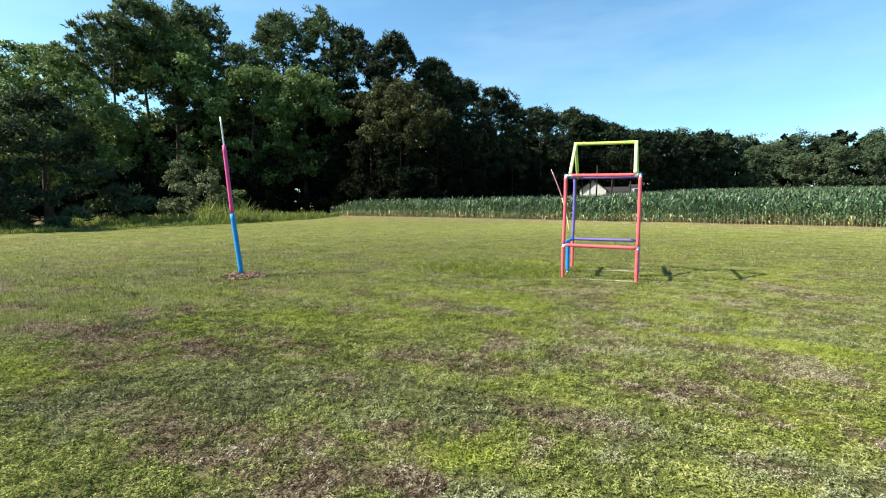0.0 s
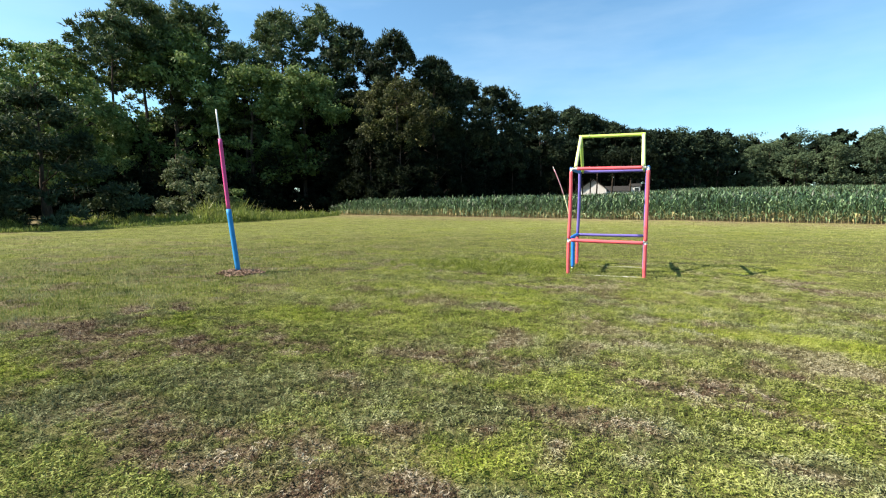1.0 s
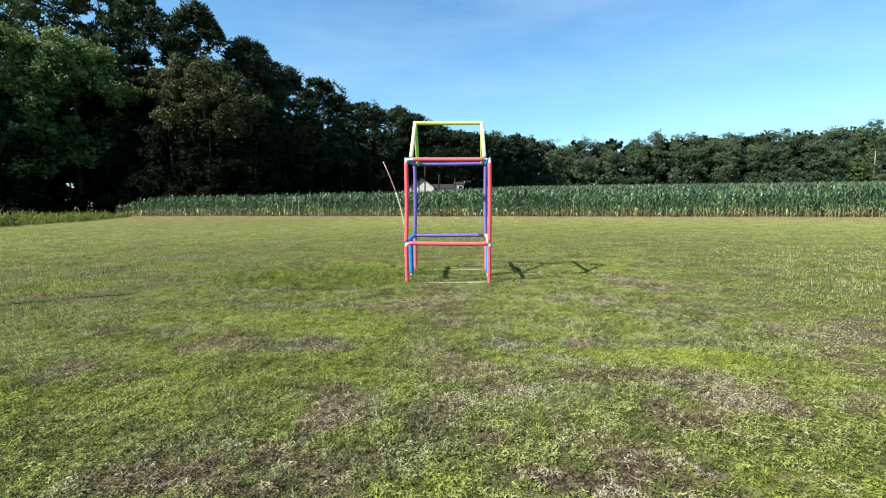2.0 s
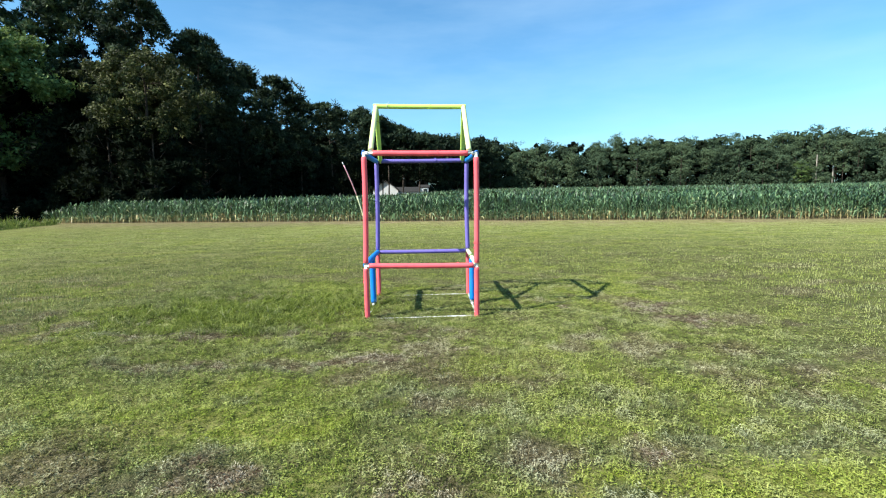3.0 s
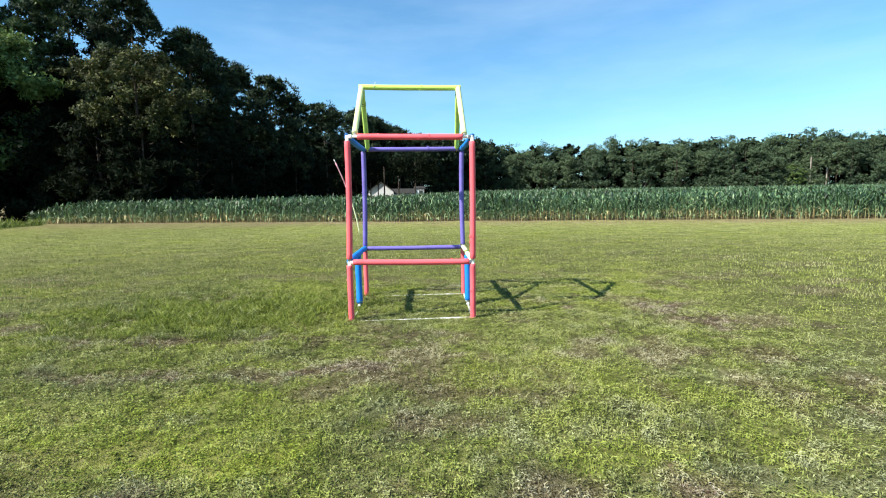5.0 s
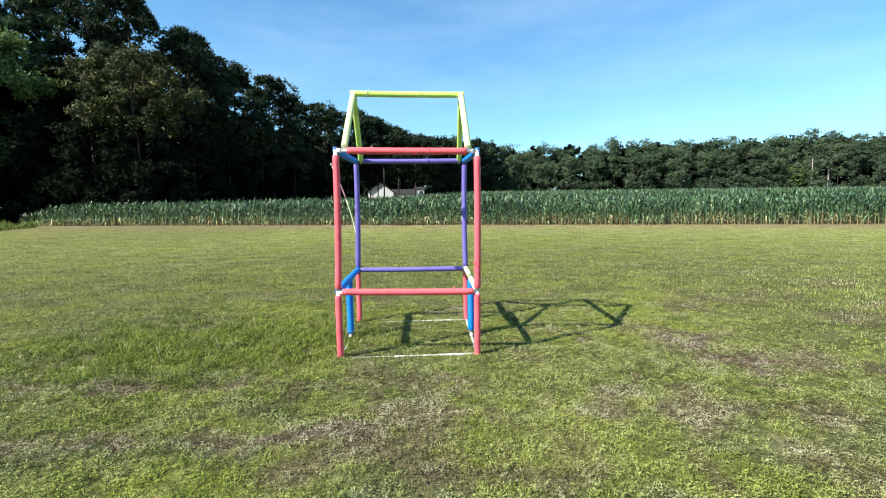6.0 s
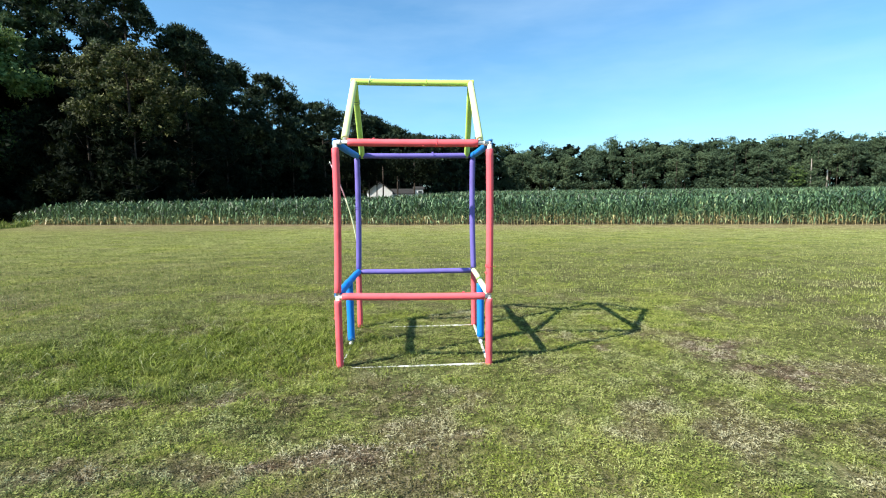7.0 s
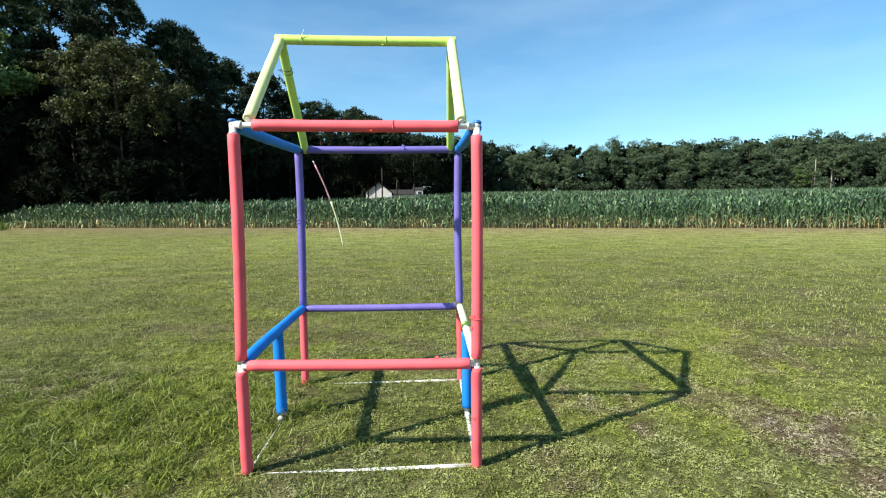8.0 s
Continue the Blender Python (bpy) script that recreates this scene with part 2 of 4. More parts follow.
def raw_mesh(name, verts, faces, material_, smooth=False, **attrs):
    """A mesh from arrays of points and of equal-sided faces; attrs are point attributes, of one or of three values."""
    verts, faces = np.asarray(verts, np.float32), np.asarray(faces, np.int32)
    k, me = faces.shape[1], bpy.data.meshes.new(name)
    me.vertices.add(len(verts))
    me.vertices.foreach_set("co", verts.ravel())
    me.loops.add(faces.size)
    me.loops.foreach_set("vertex_index", faces.ravel())
    me.polygons.add(len(faces))
    me.polygons.foreach_set("loop_start", np.arange(0, faces.size, k, dtype=np.int32))
    me.polygons.foreach_set("loop_total", np.full(len(faces), k, np.int32))
    me.polygons.foreach_set("use_smooth", np.full(len(faces), smooth))
    for key, values in attrs.items():
        values = np.asarray(values, np.float32)
        if values.ndim == 1:
            me.attributes.new(key, "FLOAT", "POINT").data.foreach_set("value", values)
        else:
            rgba = np.column_stack([values, np.ones(len(values), np.float32)])
            me.attributes.new(key, "FLOAT_COLOR", "POINT").data.foreach_set("color", rgba.ravel())
    me.update()
    me.materials.append(material_)
    return me


def hold(ob, parent):
    ob.parent = parent
    return ob


def part(name, bm, material_, parent, label=""):
    """Links a bmesh as one mesh object under a thing or under a part."""
    me = bpy.data.meshes.new(name)
    bm.normal_update()
    bm.to_mesh(me)
    bm.free()
    me.materials.append(material_)
    return tagged(hold(new(name, me), parent), label)


def thing(name, place, label, category, group="", kind=""):
    ob = new(name)
    ob.location = place
    return tagged(ob, label, category, group, kind)


def tube(points, radii, sides=16, smooth=True, wobble=0.0, seed=0, caps=True):
    """A bent round bar through points, with a radius at each."""
    bm, pts = bmesh.new(), [Vector(p) for p in points]
    rings = []
    for i, p in enumerate(pts):
        way = (pts[min(i + 1, len(pts) - 1)] - pts[max(i - 1, 0)]).normalized()
        side = way.cross(Vector((0, 0, 1)) if abs(way.z) < 0.9 else Vector((0, 1, 0))).normalized()
        up = side.cross(way)
        ring = []
        for j in range(sides):
            a = 2 * math.pi * j / sides
            d = side * math.cos(a) + up * math.sin(a)
            r = radii[i] * (1 + wobble * noise.noise(p * 9 + d * 1.5 + Vector((seed, 0, 0))))
            ring.append(bm.verts.new(p + d * r))
        rings.append(ring)
    for a, b in zip(rings, rings[1:]):
        for j in range(sides):
            f = bm.faces.new((a[j], a[(j + 1) % sides], b[(j + 1) % sides], b[j]))
            f.smooth = smooth
    if caps:
        bm.faces.new(rings[0][::-1])
        bm.faces.new(rings[-1])
    bmesh.ops.recalc_face_normals(bm, faces=bm.faces)
    return bm


def box(size, at, bevel=0.0):
    bm = bmesh.new()
    bmesh.ops.create_cube(bm, size=1.0, matrix=Matrix.Translation(at) @ Matrix.Diagonal((*size, 1)))
    if bevel:
        bmesh.ops.bevel(bm, geom=bm.edges[:], offset=bevel, segments=2, affect="EDGES")
    return bm


def smooth_noise(x, y, scale, seed):
    """Value noise of two coordinates in 0..1, as arrays."""
    r = np.random.default_rng(seed)
    lattice = r.random((64, 64))
    u, v = np.asarray(x) / scale, np.asarray(y) / scale
    iu, iv = np.floor(u).astype(int), np.floor(v).astype(int)
    fu, fv = u - iu, v - iv
    fu, fv = fu * fu * (3 - 2 * fu), fv * fv * (3 - 2 * fv)
    g = lambda a, b: lattice[a % 64, b % 64]
    return (g(iu, iv) * (1 - fu) + g(iu + 1, iv) * fu) * (1 - fv) + (g(iu, iv + 1) * (1 - fu) + g(iu + 1, iv + 1) * fu) * fv


def step(a, b, v):
    t = np.clip((np.asarray(v, float) - a) / (b - a), 0, 1)
    return t * t * (3 - 2 * t)


def corn_edge(x):
    return 21.9 - 0.185 * np.asarray(x, float)


def ground_z(x, y):
    """The lawn is level; the corn field and the woods behind it rise gently."""
    x, y = np.asarray(x, float), np.asarray(y, float)
    rise = 0.022 * np.maximum(0, y - corn_edge(x) - 3) * step(-22, 12, x)
    low = 0.03 * (smooth_noise(x, y, 3.1, 3) - 0.5) * step(2.0, 6.0, np.hypot(x - 0.6, y - 0.6))
    tufted = 0.022 * (smooth_noise(x, y, 0.21, 5) - 0.5) + 0.016 * (smooth_noise(x, y, 0.45, 6) - 0.5)
    return np.minimum(rise, 3.2) + low + tufted * (np.abs(y) < 30) * step(0.95, 1.5, np.hypot(x - 0.6, y - 0.6))


# patches of the lawn: x, y, half width, half depth, strength
BARE = [(-1.3, -0.62, 1.3, 0.13, 0.75), (0.25, -1.4, 0.75, 0.13, 0.85), (-0.9, -6.62, 0.55, 0.22, 0.9), (-2.3, -5.45, 0.6, 0.2, 0.7), (-0.3, -6.3, 0.3, 0.16, 0.9),
        (-3.1, -5.95, 0.6, 0.3, 0.8), (-1.67, -6.5, 0.4, 0.25, 0.8), (-0.2, -4.74, 0.7, 0.25, 0.75), (0.91, -5.45, 0.4, 0.25, 0.85),
        (1.81, -4.76, 0.4, 0.25, 0.9), (3.64, -0.27, 0.5, 0.25, 0.85), (0.69, -1.67, 0.5, 0.15, 0.6),
        (-1.16, -1.34, 0.7, 0.12, 0.7), (-0.42, -2.9, 0.35, 0.12, 0.9), (0.6, -3.0, 0.35, 0.3, 0.8), (1.76, -2.78, 0.18, 0.1, 0.95), (3.35, 0.3, 0.4, 0.15, 0.9), (0.59, -0.62, 0.7, 0.2, 0.6), (1.9, 0.85, 0.25, 0.25, 0.5)]
SILVER = [(-2.3, -0.5, 0.9, 0.16, 0.8), (-1.3, -1.42, 0.55, 0.13, 0.95), (-2.25, -6.72, 0.45, 0.18, 0.95), (-1.5, -5.95, 0.8, 0.25, 0.8),
          (-1.77, -1.33, 0.5, 0.13, 0.8), (-0.33, -1.44, 0.6, 0.15, 0.8), (-0.58, -2.06, 0.25, 0.1, 0.8), (0.53, -2.13, 0.5, 0.2, 0.8), (1.35, -2.83, 0.3, 0.15, 0.9), (2.31, -2.67, 0.5, 0.15, 0.8), (2.72, -2.81, 0.4, 0.15, 0.8), (3.27, -1.58, 0.9, 0.25, 0.6),
          (1.97, -2.23, 0.5, 0.2, 0.6), (1.14, -2.41, 0.4, 0.25, 0.6), (-1.64, -5.63, 0.8, 0.3, 0.7), (-0.75, -5.62, 0.7, 0.3, 0.7), (1.53, -3.78, 0.7, 0.25, 0.7),
          (-2.1, -6.63, 0.4, 0.2, 0.9), (-0.89, -0.39, 0.8, 0.2, 0.7)]
LUSH = [(-0.85, -2.1, 0.95, 0.45, 0.75), (-0.4, -2.45, 0.6, 0.25, 0.9), (1.9, -3.15, 0.7, 0.22, 0.95), (2.4, -3.2, 0.8, 0.28, 0.95), (1.36, -3.2, 0.3, 0.15, 0.8),
        (1.48, -1.44, 0.5, 0.25, 0.8), (-0.49, -1.21, 0.3, 0.1, 0.7), (-0.74, 0.17, 0.8, 0.5, 0.6), (-2.7, -4.08, 0.8, 0.4, 0.7), (0.61, -5.05, 0.4, 0.25, 0.8),
        (0.23, -6.13, 0.5, 0.25, 0.7), (-3.42, -6.37, 0.6, 0.3, 0.7), (-3.45, -4.8, 0.4, 0.2, 0.8), (2.44, -4.84, 0.5, 0.25, 0.7), (-1.1, 0.54, 0.9, 0.8, 0.6)]
# reddish worn spots, yellowed turf and greyed strips
RUSTY = [(1.33, -4.82, 0.22, 0.1, 0.95), (2.88, -5.1, 0.4, 0.18, 0.95), (-1.76, -4.98, 0.45, 0.2, 0.8), (2.47, -4.8, 0.3, 0.15, 0.4), (1.04, -1.6, 0.35, 0.12, 0.35), (1.36, -1.63, 0.3, 0.15, 0.3),
         (3.58, -0.5, 0.26, 0.12, 0.95), (3.27, 0.04, 0.3, 0.12, 0.9), (0.74, -1.19, 0.35, 0.18, 0.7), (2.32, 0.28, 0.15, 0.08, 0.7)]
YELLOWED = [(2.47, -4.8, 0.35, 0.18, 0.8), (1.04, -1.6, 0.4, 0.15, 0.8), (1.34, -1.63, 0.35, 0.18, 0.8)]
GREYED = [(-0.31, -4.8, 0.5, 0.15, 0.8), (-0.55, -5.37, 0.5, 0.2, 0.8), (3.15, -2.31, 0.5, 0.2, 0.7), (1.64, -3.23, 0.15, 0.08, 0.95), (-0.53, -2.86, 0.5, 0.12, 0.9)]


def coarse(y):
    """The rougher, browner turf where the way begins."""
    return 1 - step(-4.8, -3.4, y)


def cover(x, y):
    """How dead, how lush and how silvery the lawn is at a place."""
    wx = x + 0.36 * (smooth_noise(x, y, 0.35, 11) - 0.5) + 0.14 * (smooth_noise(x, y, 0.09, 13) - 0.5)
    wy = y + 0.26 * (smooth_noise(x, y, 0.3, 12) - 0.5) + 0.14 * (smooth_noise(x, y, 0.08, 14) - 0.5)
    dead, lush, silver = np.zeros_like(x), np.zeros_like(x), np.zeros_like(x)
    for store, spots in ((dead, BARE + RUSTY), (lush, LUSH + YELLOWED), (silver, SILVER + GREYED)):
        for cx, cy, rx, ry, s in spots:
            d = np.hypot((wx - cx) / rx, (wy - cy) / ry)
            np.maximum(store, s * (1 - step(0.6, 1.35, d)), out=store)
    near = 1 - 0.7 * step(-1.0, 5.0, y)
    patchy = smooth_noise(wx, wy * 1.6, 0.8, 21) * 0.55 + smooth_noise(x, y, 0.2, 22) * 0.45
    near = near * (1 - 0.8 * lush) * (1 + 0.7 * coarse(y))
    ragged = smooth_noise(x, y, 0.13, 24) * 0.55 + smooth_noise(x, y, 0.05, 23) * 0.45
    dead = np.maximum(dead * (0.2 + 0.95 * step(0.28, 0.62, ragged)), 0.62 * step(0.53, 0.76, patchy) * near)
    grey = smooth_noise(wx + 40, wy * 1.8, 0.9, 25) * 0.6 + smooth_noise(x, y, 0.15, 26) * 0.4
    silver = np.maximum(silver * (0.2 + 0.95 * step(0.25, 0.65, smooth_noise(x, y, 0.11, 27))), 0.48 * step(0.48, 0.76, grey) * near)
    wide = smooth_noise(wx, wy * 1.5, 1.1, 31) * 0.5 + smooth_noise(wx, wy * 1.3, 0.35, 32) * 0.5
    lush = np.maximum(lush * (0.75 + 0.4 * smooth_noise(x, y, 0.09, 28)), (0.5 - 0.32 * coarse(y)) * step(0.48, 0.72, wide))
    return np.clip(dead, 0, 1), np.clip(lush, 0, 1), np.clip(silver, 0, 1)


# ---- ground ----
def near_share(x, y):
    """1 on the lawn that the way passes close by, fading to 0 round it."""
    s = step(-5.5, -3.0 - 1.5 * (1 - step(-6, -3.5, y)), x) * (1 - step(4.2, 7.2, x)) * (1 - step(1.5, 5.5, y))
    turn = np.degrees(np.arctan2(1.25 - x, y + 8.7))
    return s * (turn < 74) * (turn > -52)


def ground_shade(x, y):
    """How far the ground is darkened: gap shade under the blades, and the left lawn."""
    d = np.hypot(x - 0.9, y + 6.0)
    # second term paints the left lawn darker, as it looks towards the sun
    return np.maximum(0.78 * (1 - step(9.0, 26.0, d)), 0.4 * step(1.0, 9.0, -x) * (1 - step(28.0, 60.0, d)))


def spaced(lo, hi, fine, reach, growth=1.25):
    mid = np.arange(lo, hi + fine / 2, fine) if np.isscalar(fine) else np.concatenate([np.arange(a, b - 1e-6, f) for a, b, f in fine] + [[hi]])
    out, s = [], 0.2
    while sum(out) < reach:
        s *= growth
        out.append(s)
    far = np.cumsum(out)
    return np.concatenate([lo - far[::-1], mid, hi + far])


def make_ground():
    xs = spaced(-14, 14, [(-14, -5, 0.25), (-5, 6, 0.1), (6, 14, 0.25)], 3000)
    ys = spaced(-9, 24, [(-9, -7, 0.2), (-7, 3, 0.1), (3, 24, 0.2)], 3000)
    gx, gy = np.meshgrid(xs, ys)
    x, y = gx.ravel(), gy.ravel()
    z = ground_z(x, y)
    dead, lush, silver = cover(x, y)
    dead = np.maximum(dead, 0.75 * step(-8.0, -1.5, y - corn_edge(x)) * (y < 60) * (0.4 + 0.9 * smooth_noise(x, y, 1.4, 43)))
    dead = np.clip(dead, 0, 1)
    soil = step(-0.5, 0.4, y - corn_edge(x) + 0.8 * (smooth_noise(x, y, 1.1, 41) - 0.5)) * step(-26, -23, x)
    soil = np.maximum(soil, 0.8 * step(-2.0, -0.2, y - corn_edge(x)) * smooth_noise(x, y, 0.7, 42) * step(-24, -20, x))
    woods = step(0, 3, -25.5 - x + 0.35 * (12 - y) * (y < 12)) * 0.8
    soil = np.maximum(soil, woods)
    nx, ny = len(xs), len(ys)
    i = (np.arange(ny - 1)[:, None] * nx + np.arange(nx - 1)[None]).ravel()
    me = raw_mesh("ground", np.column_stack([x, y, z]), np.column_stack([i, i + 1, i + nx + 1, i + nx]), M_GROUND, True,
                  cover=np.column_stack([dead, lush, soil]), shaded_thatch=ground_shade(x, y), silver=silver)
    tagged(new("ground", me), "mown green lawn with straw-brown bare patches", "ground", kind="structure")


make_ground()


def blades(x, y, height, width, lean, tone, name, label, material_, extra_cover=None, sliver=False):
    """Grass blades as kites that bend over, rooted at x, y."""
    n = len(x)
    a, face = rng.random(n) * 2 * np.pi, rng.random(n) * 2 * np.pi
    out = np.column_stack([np.cos(a), np.sin(a), np.zeros(n)])
    side = np.column_stack([np.cos(face), np.sin(face), np.zeros(n)])
    root = np.column_stack([x, y, ground_z(x, y) - 0.004])
    up = np.array([0, 0, 1.0])
    mid = root + height[:, None] * (0.55 * up * np.cos(lean * 0.5)[:, None] + 0.5 * out * np.sin(lean * 0.5)[:, None])
    tip = mid + height[:, None] * (0.5 * up * np.cos(lean * 1.35)[:, None] + 0.5 * out * np.sin(lean * 1.35)[:, None])
    half = side * width[:, None] / 2
    k = 3 if sliver else 4
    verts = (np.stack([root + half, tip, root - half], 1) if sliver else np.stack([root, mid + half, tip, mid - half], 1)).reshape(-1, 3)
    faces = np.arange(k * n).reshape(-1, k)
    if extra_cover is None:
        me = raw_mesh(name, verts, faces, material_, tone=np.repeat(tone, k))
    else:
        me = raw_mesh(name, verts, faces, material_, cover=np.repeat(np.column_stack([*extra_cover[:2], tone]), k, 0), silver=np.repeat(extra_cover[2], k))
    return tagged(new(name, me), label, "grass", kind="stuff")


def leaflets(x, y, height, size, tone, tilt, name, label, covers):
    """Small leaves and clippings of the turf, each one turned its own way, at its height over the ground."""
    n = len(x)
    a, b = rng.random(n) * 2 * np.pi, rng.random(n) * 2 * np.pi
    c = np.column_stack([x, y, ground_z(x, y) + height])
    nrm = np.column_stack([np.sin(tilt) * np.cos(a), np.sin(tilt) * np.sin(a), np.cos(tilt)])
    u = np.column_stack([np.cos(b), np.sin(b), np.zeros(n)])
    u -= nrm * np.sum(u * nrm, axis=1)[:, None]
    u /= np.linalg.norm(u, axis=1)[:, None] + 1e-6
    w = np.cross(nrm, u)
    s = size[:, None]
    verts = np.stack([c - u * s * 1.25, c + u * s * 0.85 + w * s * 0.36, c + u * s * 0.85 - w * s * 0.36], 1).reshape(-1, 3)
    me = raw_mesh(name, verts, np.arange(3 * n).reshape(-1, 3), M_GRASS, cover=np.repeat(np.column_stack([*covers[:2], tone]), 3, 0), silver=np.repeat(covers[2], 3))
    return tagged(new(name, me), label, "grass", kind="stuff")


def tone_drop(x, y):
    """Tone taken off: coarse dark green grass and the near left; tone added at right."""
    return 0.22 * np.exp(-(((x + 0.3) / 0.8) ** 2) - ((y + 3.25) / 0.22) ** 2) + 0.22 * step(0.3, 0.7, smooth_noise(x, y * 1.4, 0.14, 71)) * np.exp(-(((x + 0.9) / 1.25) ** 2) - ((y - 0.05) / 0.9) ** 2) - 0.14 * step(-6.5, -3.5, y) * step(-0.5, 2.5, x) + 0.18 * step(-0.5, 1.5, -x) * step(3.0, 5.0, -y)


def clumping(x, y):
    """Small clumps of clover and grass, 0 in the gaps between them."""
    return smooth_noise(x, y, 0.03, 57) * 0.55 + smooth_noise(x, y, 0.075, 59) * 0.25 + smooth_noise(x, y, 0.17, 58) * 0.2


def lawn_patch(n, x0, x1, y0, y1, h, w, name, label, keep=None, sliver=False, leafy=False):
    x, y = rng.uniform(x0, x1, n), rng.uniform(y0, y1, n)
    if keep is not None:
        ok = keep(x, y)
        x, y = x[ok], y[ok]
    dead, lush, silver = cover(x, y)
    thin = 1 - step(0.32, 0.5, clumping(x, y))
    ok = rng.random(len(x)) > np.minimum(1.0, (0.9 + 0.1 * coarse(y)) * thin)
    x, y, dead, lush, silver = x[ok], y[ok], dead[ok], lush[ok], silver[ok]
    m = len(x)
    tuft = smooth_noise(x, y, 0.16, 51)
    height = h * (0.45 + 0.9 * rng.random(m) ** 1.5) * (0.3 + 0.7 * tuft + 0.7 * smooth_noise(x, y, 0.07, 54)) * (0.15 + 1.9 * clumping(x, y)) * (1 - 0.15 * dead) * (1 + 0.15 * silver)
    height *= 1 - 0.32 * step(-2.5, 0.0, y) * step(-0.6, -0.2, x)
    lean = rng.uniform(0.1, 0.85, m) + 0.5 * dead * rng.random(m) if sliver else rng.uniform(0.4, 1.2, m) + 0.3 * dead
    rough = coarse(y)
    clover = clumping(x, y)
    # tone falls in the gaps between clumps, in place of shade there
    tone = np.clip((0.3 + 0.24 * rng.random(m) if sliver else 0.05 + 0.75 * rng.random(m)) + (1.75 + 0.4 * rough) * (clover - 0.49) + 0.42 * (smooth_noise(x, y * 1.5, 0.3, 52) - 0.5) + 0.55 * (smooth_noise(x, y * 1.5, 0.13, 72) - 0.48) + 0.2 * (rng.random(m) < 0.1), 0, 1)
    tone = np.clip(tone - tone_drop(x, y) + 0.06 * dead, 0, 1)
    if leafy:
        # leaflets low in the turf are darker: turf shade put into their tone
        share = rng.random(m) ** 0.6
        tone = np.clip(0.9 * tone + 0.6 * (share - 0.64) - 0.1 * rough * (0.4 + silver), 0, 1)
        leaflets(x, y, 0.003 + height * share, w * (0.6 + 0.8 * rng.random(m)) * (1 + 0.2 * rough), tone, np.abs(rng.normal(0, 0.75, m)).clip(0, 1.45), name, label, (dead, lush, silver))
        return
    blades(x, y, height, w * (0.6 + 0.8 * rng.random(m)) * (1 + 0.25 * rough), lean + 0.15 * rough, tone, name, label, M_GRASS, (dead, lush, silver), sliver)


def core(x, y):
    """1 where the way comes within a few steps of the turf."""
    left = 1.4 * (1 - step(-5.0, -3.6, y))
    return step(-3.6, -2.6, x + left) * (1 - step(3.2, 4.6, x)) * (1 - step(1.4, 3.0, y)) * near_share(x, y)


lawn_patch(60000, -5.5, 7.2, -8.5, 5.5, 0.024, 0.0085, "lawn_grass", "scattered clover leaves in the mown grass",
           lambda x, y: rng.random(len(x)) < near_share(x, y))
lawn_patch(180000, -5.5, 7.2, -8.5, 5.5, 0.024, 0.0055, "lawn_grass", "short upright mown grass, green mixed with dry straw",
           lambda x, y: rng.random(len(x)) < near_share(x, y), True)
lawn_patch(330000, -5.0, 4.6, -7.4, 3.0, 0.02, 0.0045, "lawn_grass", "fine mown grass blades before the gate",
           lambda x, y: rng.random(len(x)) < core(x, y), True)
lawn_patch(420000, -5.5, 7.2, -8.5, 5.5, 0.022, 0.0085, "lawn_grass", "low clover and clippings in the mown lawn",
           lambda x, y: rng.random(len(x)) < near_share(x, y), True, True)
lawn_patch(1150000, -5.0, 4.6, -7.4, 3.0, 0.02, 0.0066, "lawn_grass", "dense low turf of clover and fine grass before the gate",
           lambda x, y: rng.random(len(x)) < core(x, y), True, True)


def wide_lawn(n):
    """Blades over the wider lawn, thinning out and growing coarser with distance."""
    r = 2.3 * np.exp(rng.random(n) ** 0.85 * math.log(12.5))
    a = radians(90) + rng.uniform(radians(-52), radians(73), n)
    x, y = 0.9 + r * np.cos(a), -8.6 + r * np.sin(a)
    ok = (rng.random(n) > near_share(x, y)) & (x > -21) & (y < corn_edge(x) - 0.6)
    x, y, r = x[ok], y[ok], r[ok]
    dead, lush, silver = cover(x, y)
    m = len(x)
    height = (0.045 - 0.018 * step(8, 18, r)) * (0.5 + 0.9 * rng.random(m)) * (1 - 0.3 * dead)
    tone = np.clip(0.52 + 0.1 * step(8, 18, r) + 0.2 * rng.random(m) + 0.6 * (smooth_noise(x, y * 1.6, 0.35, 52) - 0.5) + 0.5 * (smooth_noise(x, y * 1.6, 0.2, 73) - 0.48) + 1.0 * (smooth_noise(x, y, 0.1, 58) - 0.5), 0, 1)
    blades(x, y, height, (0.005 + 0.0005 * r) * (0.6 + 0.8 * rng.random(m)), rng.uniform(0.05, 0.7, m), tone, "lawn_grass", "short mown grass of the wider lawn", M_GRASS, (dead, lush, silver), True)


wide_lawn(400000)

# coarse curled tufts in the rough turf where the way begins
cand_x, cand_y = rng.uniform(-4.6, 4.2, 6000), rng.uniform(-7.2, -3.4, 6000)
chosen = smooth_noise(cand_x, cand_y * 1.7, 0.5, 61) * 0.6 + smooth_noise(cand_x, cand_y, 0.17, 62) * 0.4 > 0.56
cand_x, cand_y = cand_x[chosen][:1000], cand_y[chosen][:1000]
cx_, cy_ = np.repeat(cand_x, 26) + rng.normal(0, 0.026, 26 * len(cand_x)), np.repeat(cand_y, 26) + rng.normal(0, 0.022, 26 * len(cand_x))
n_c = len(cx_)
dead_c, lush_c, silver_c = cover(cx_, cy_)
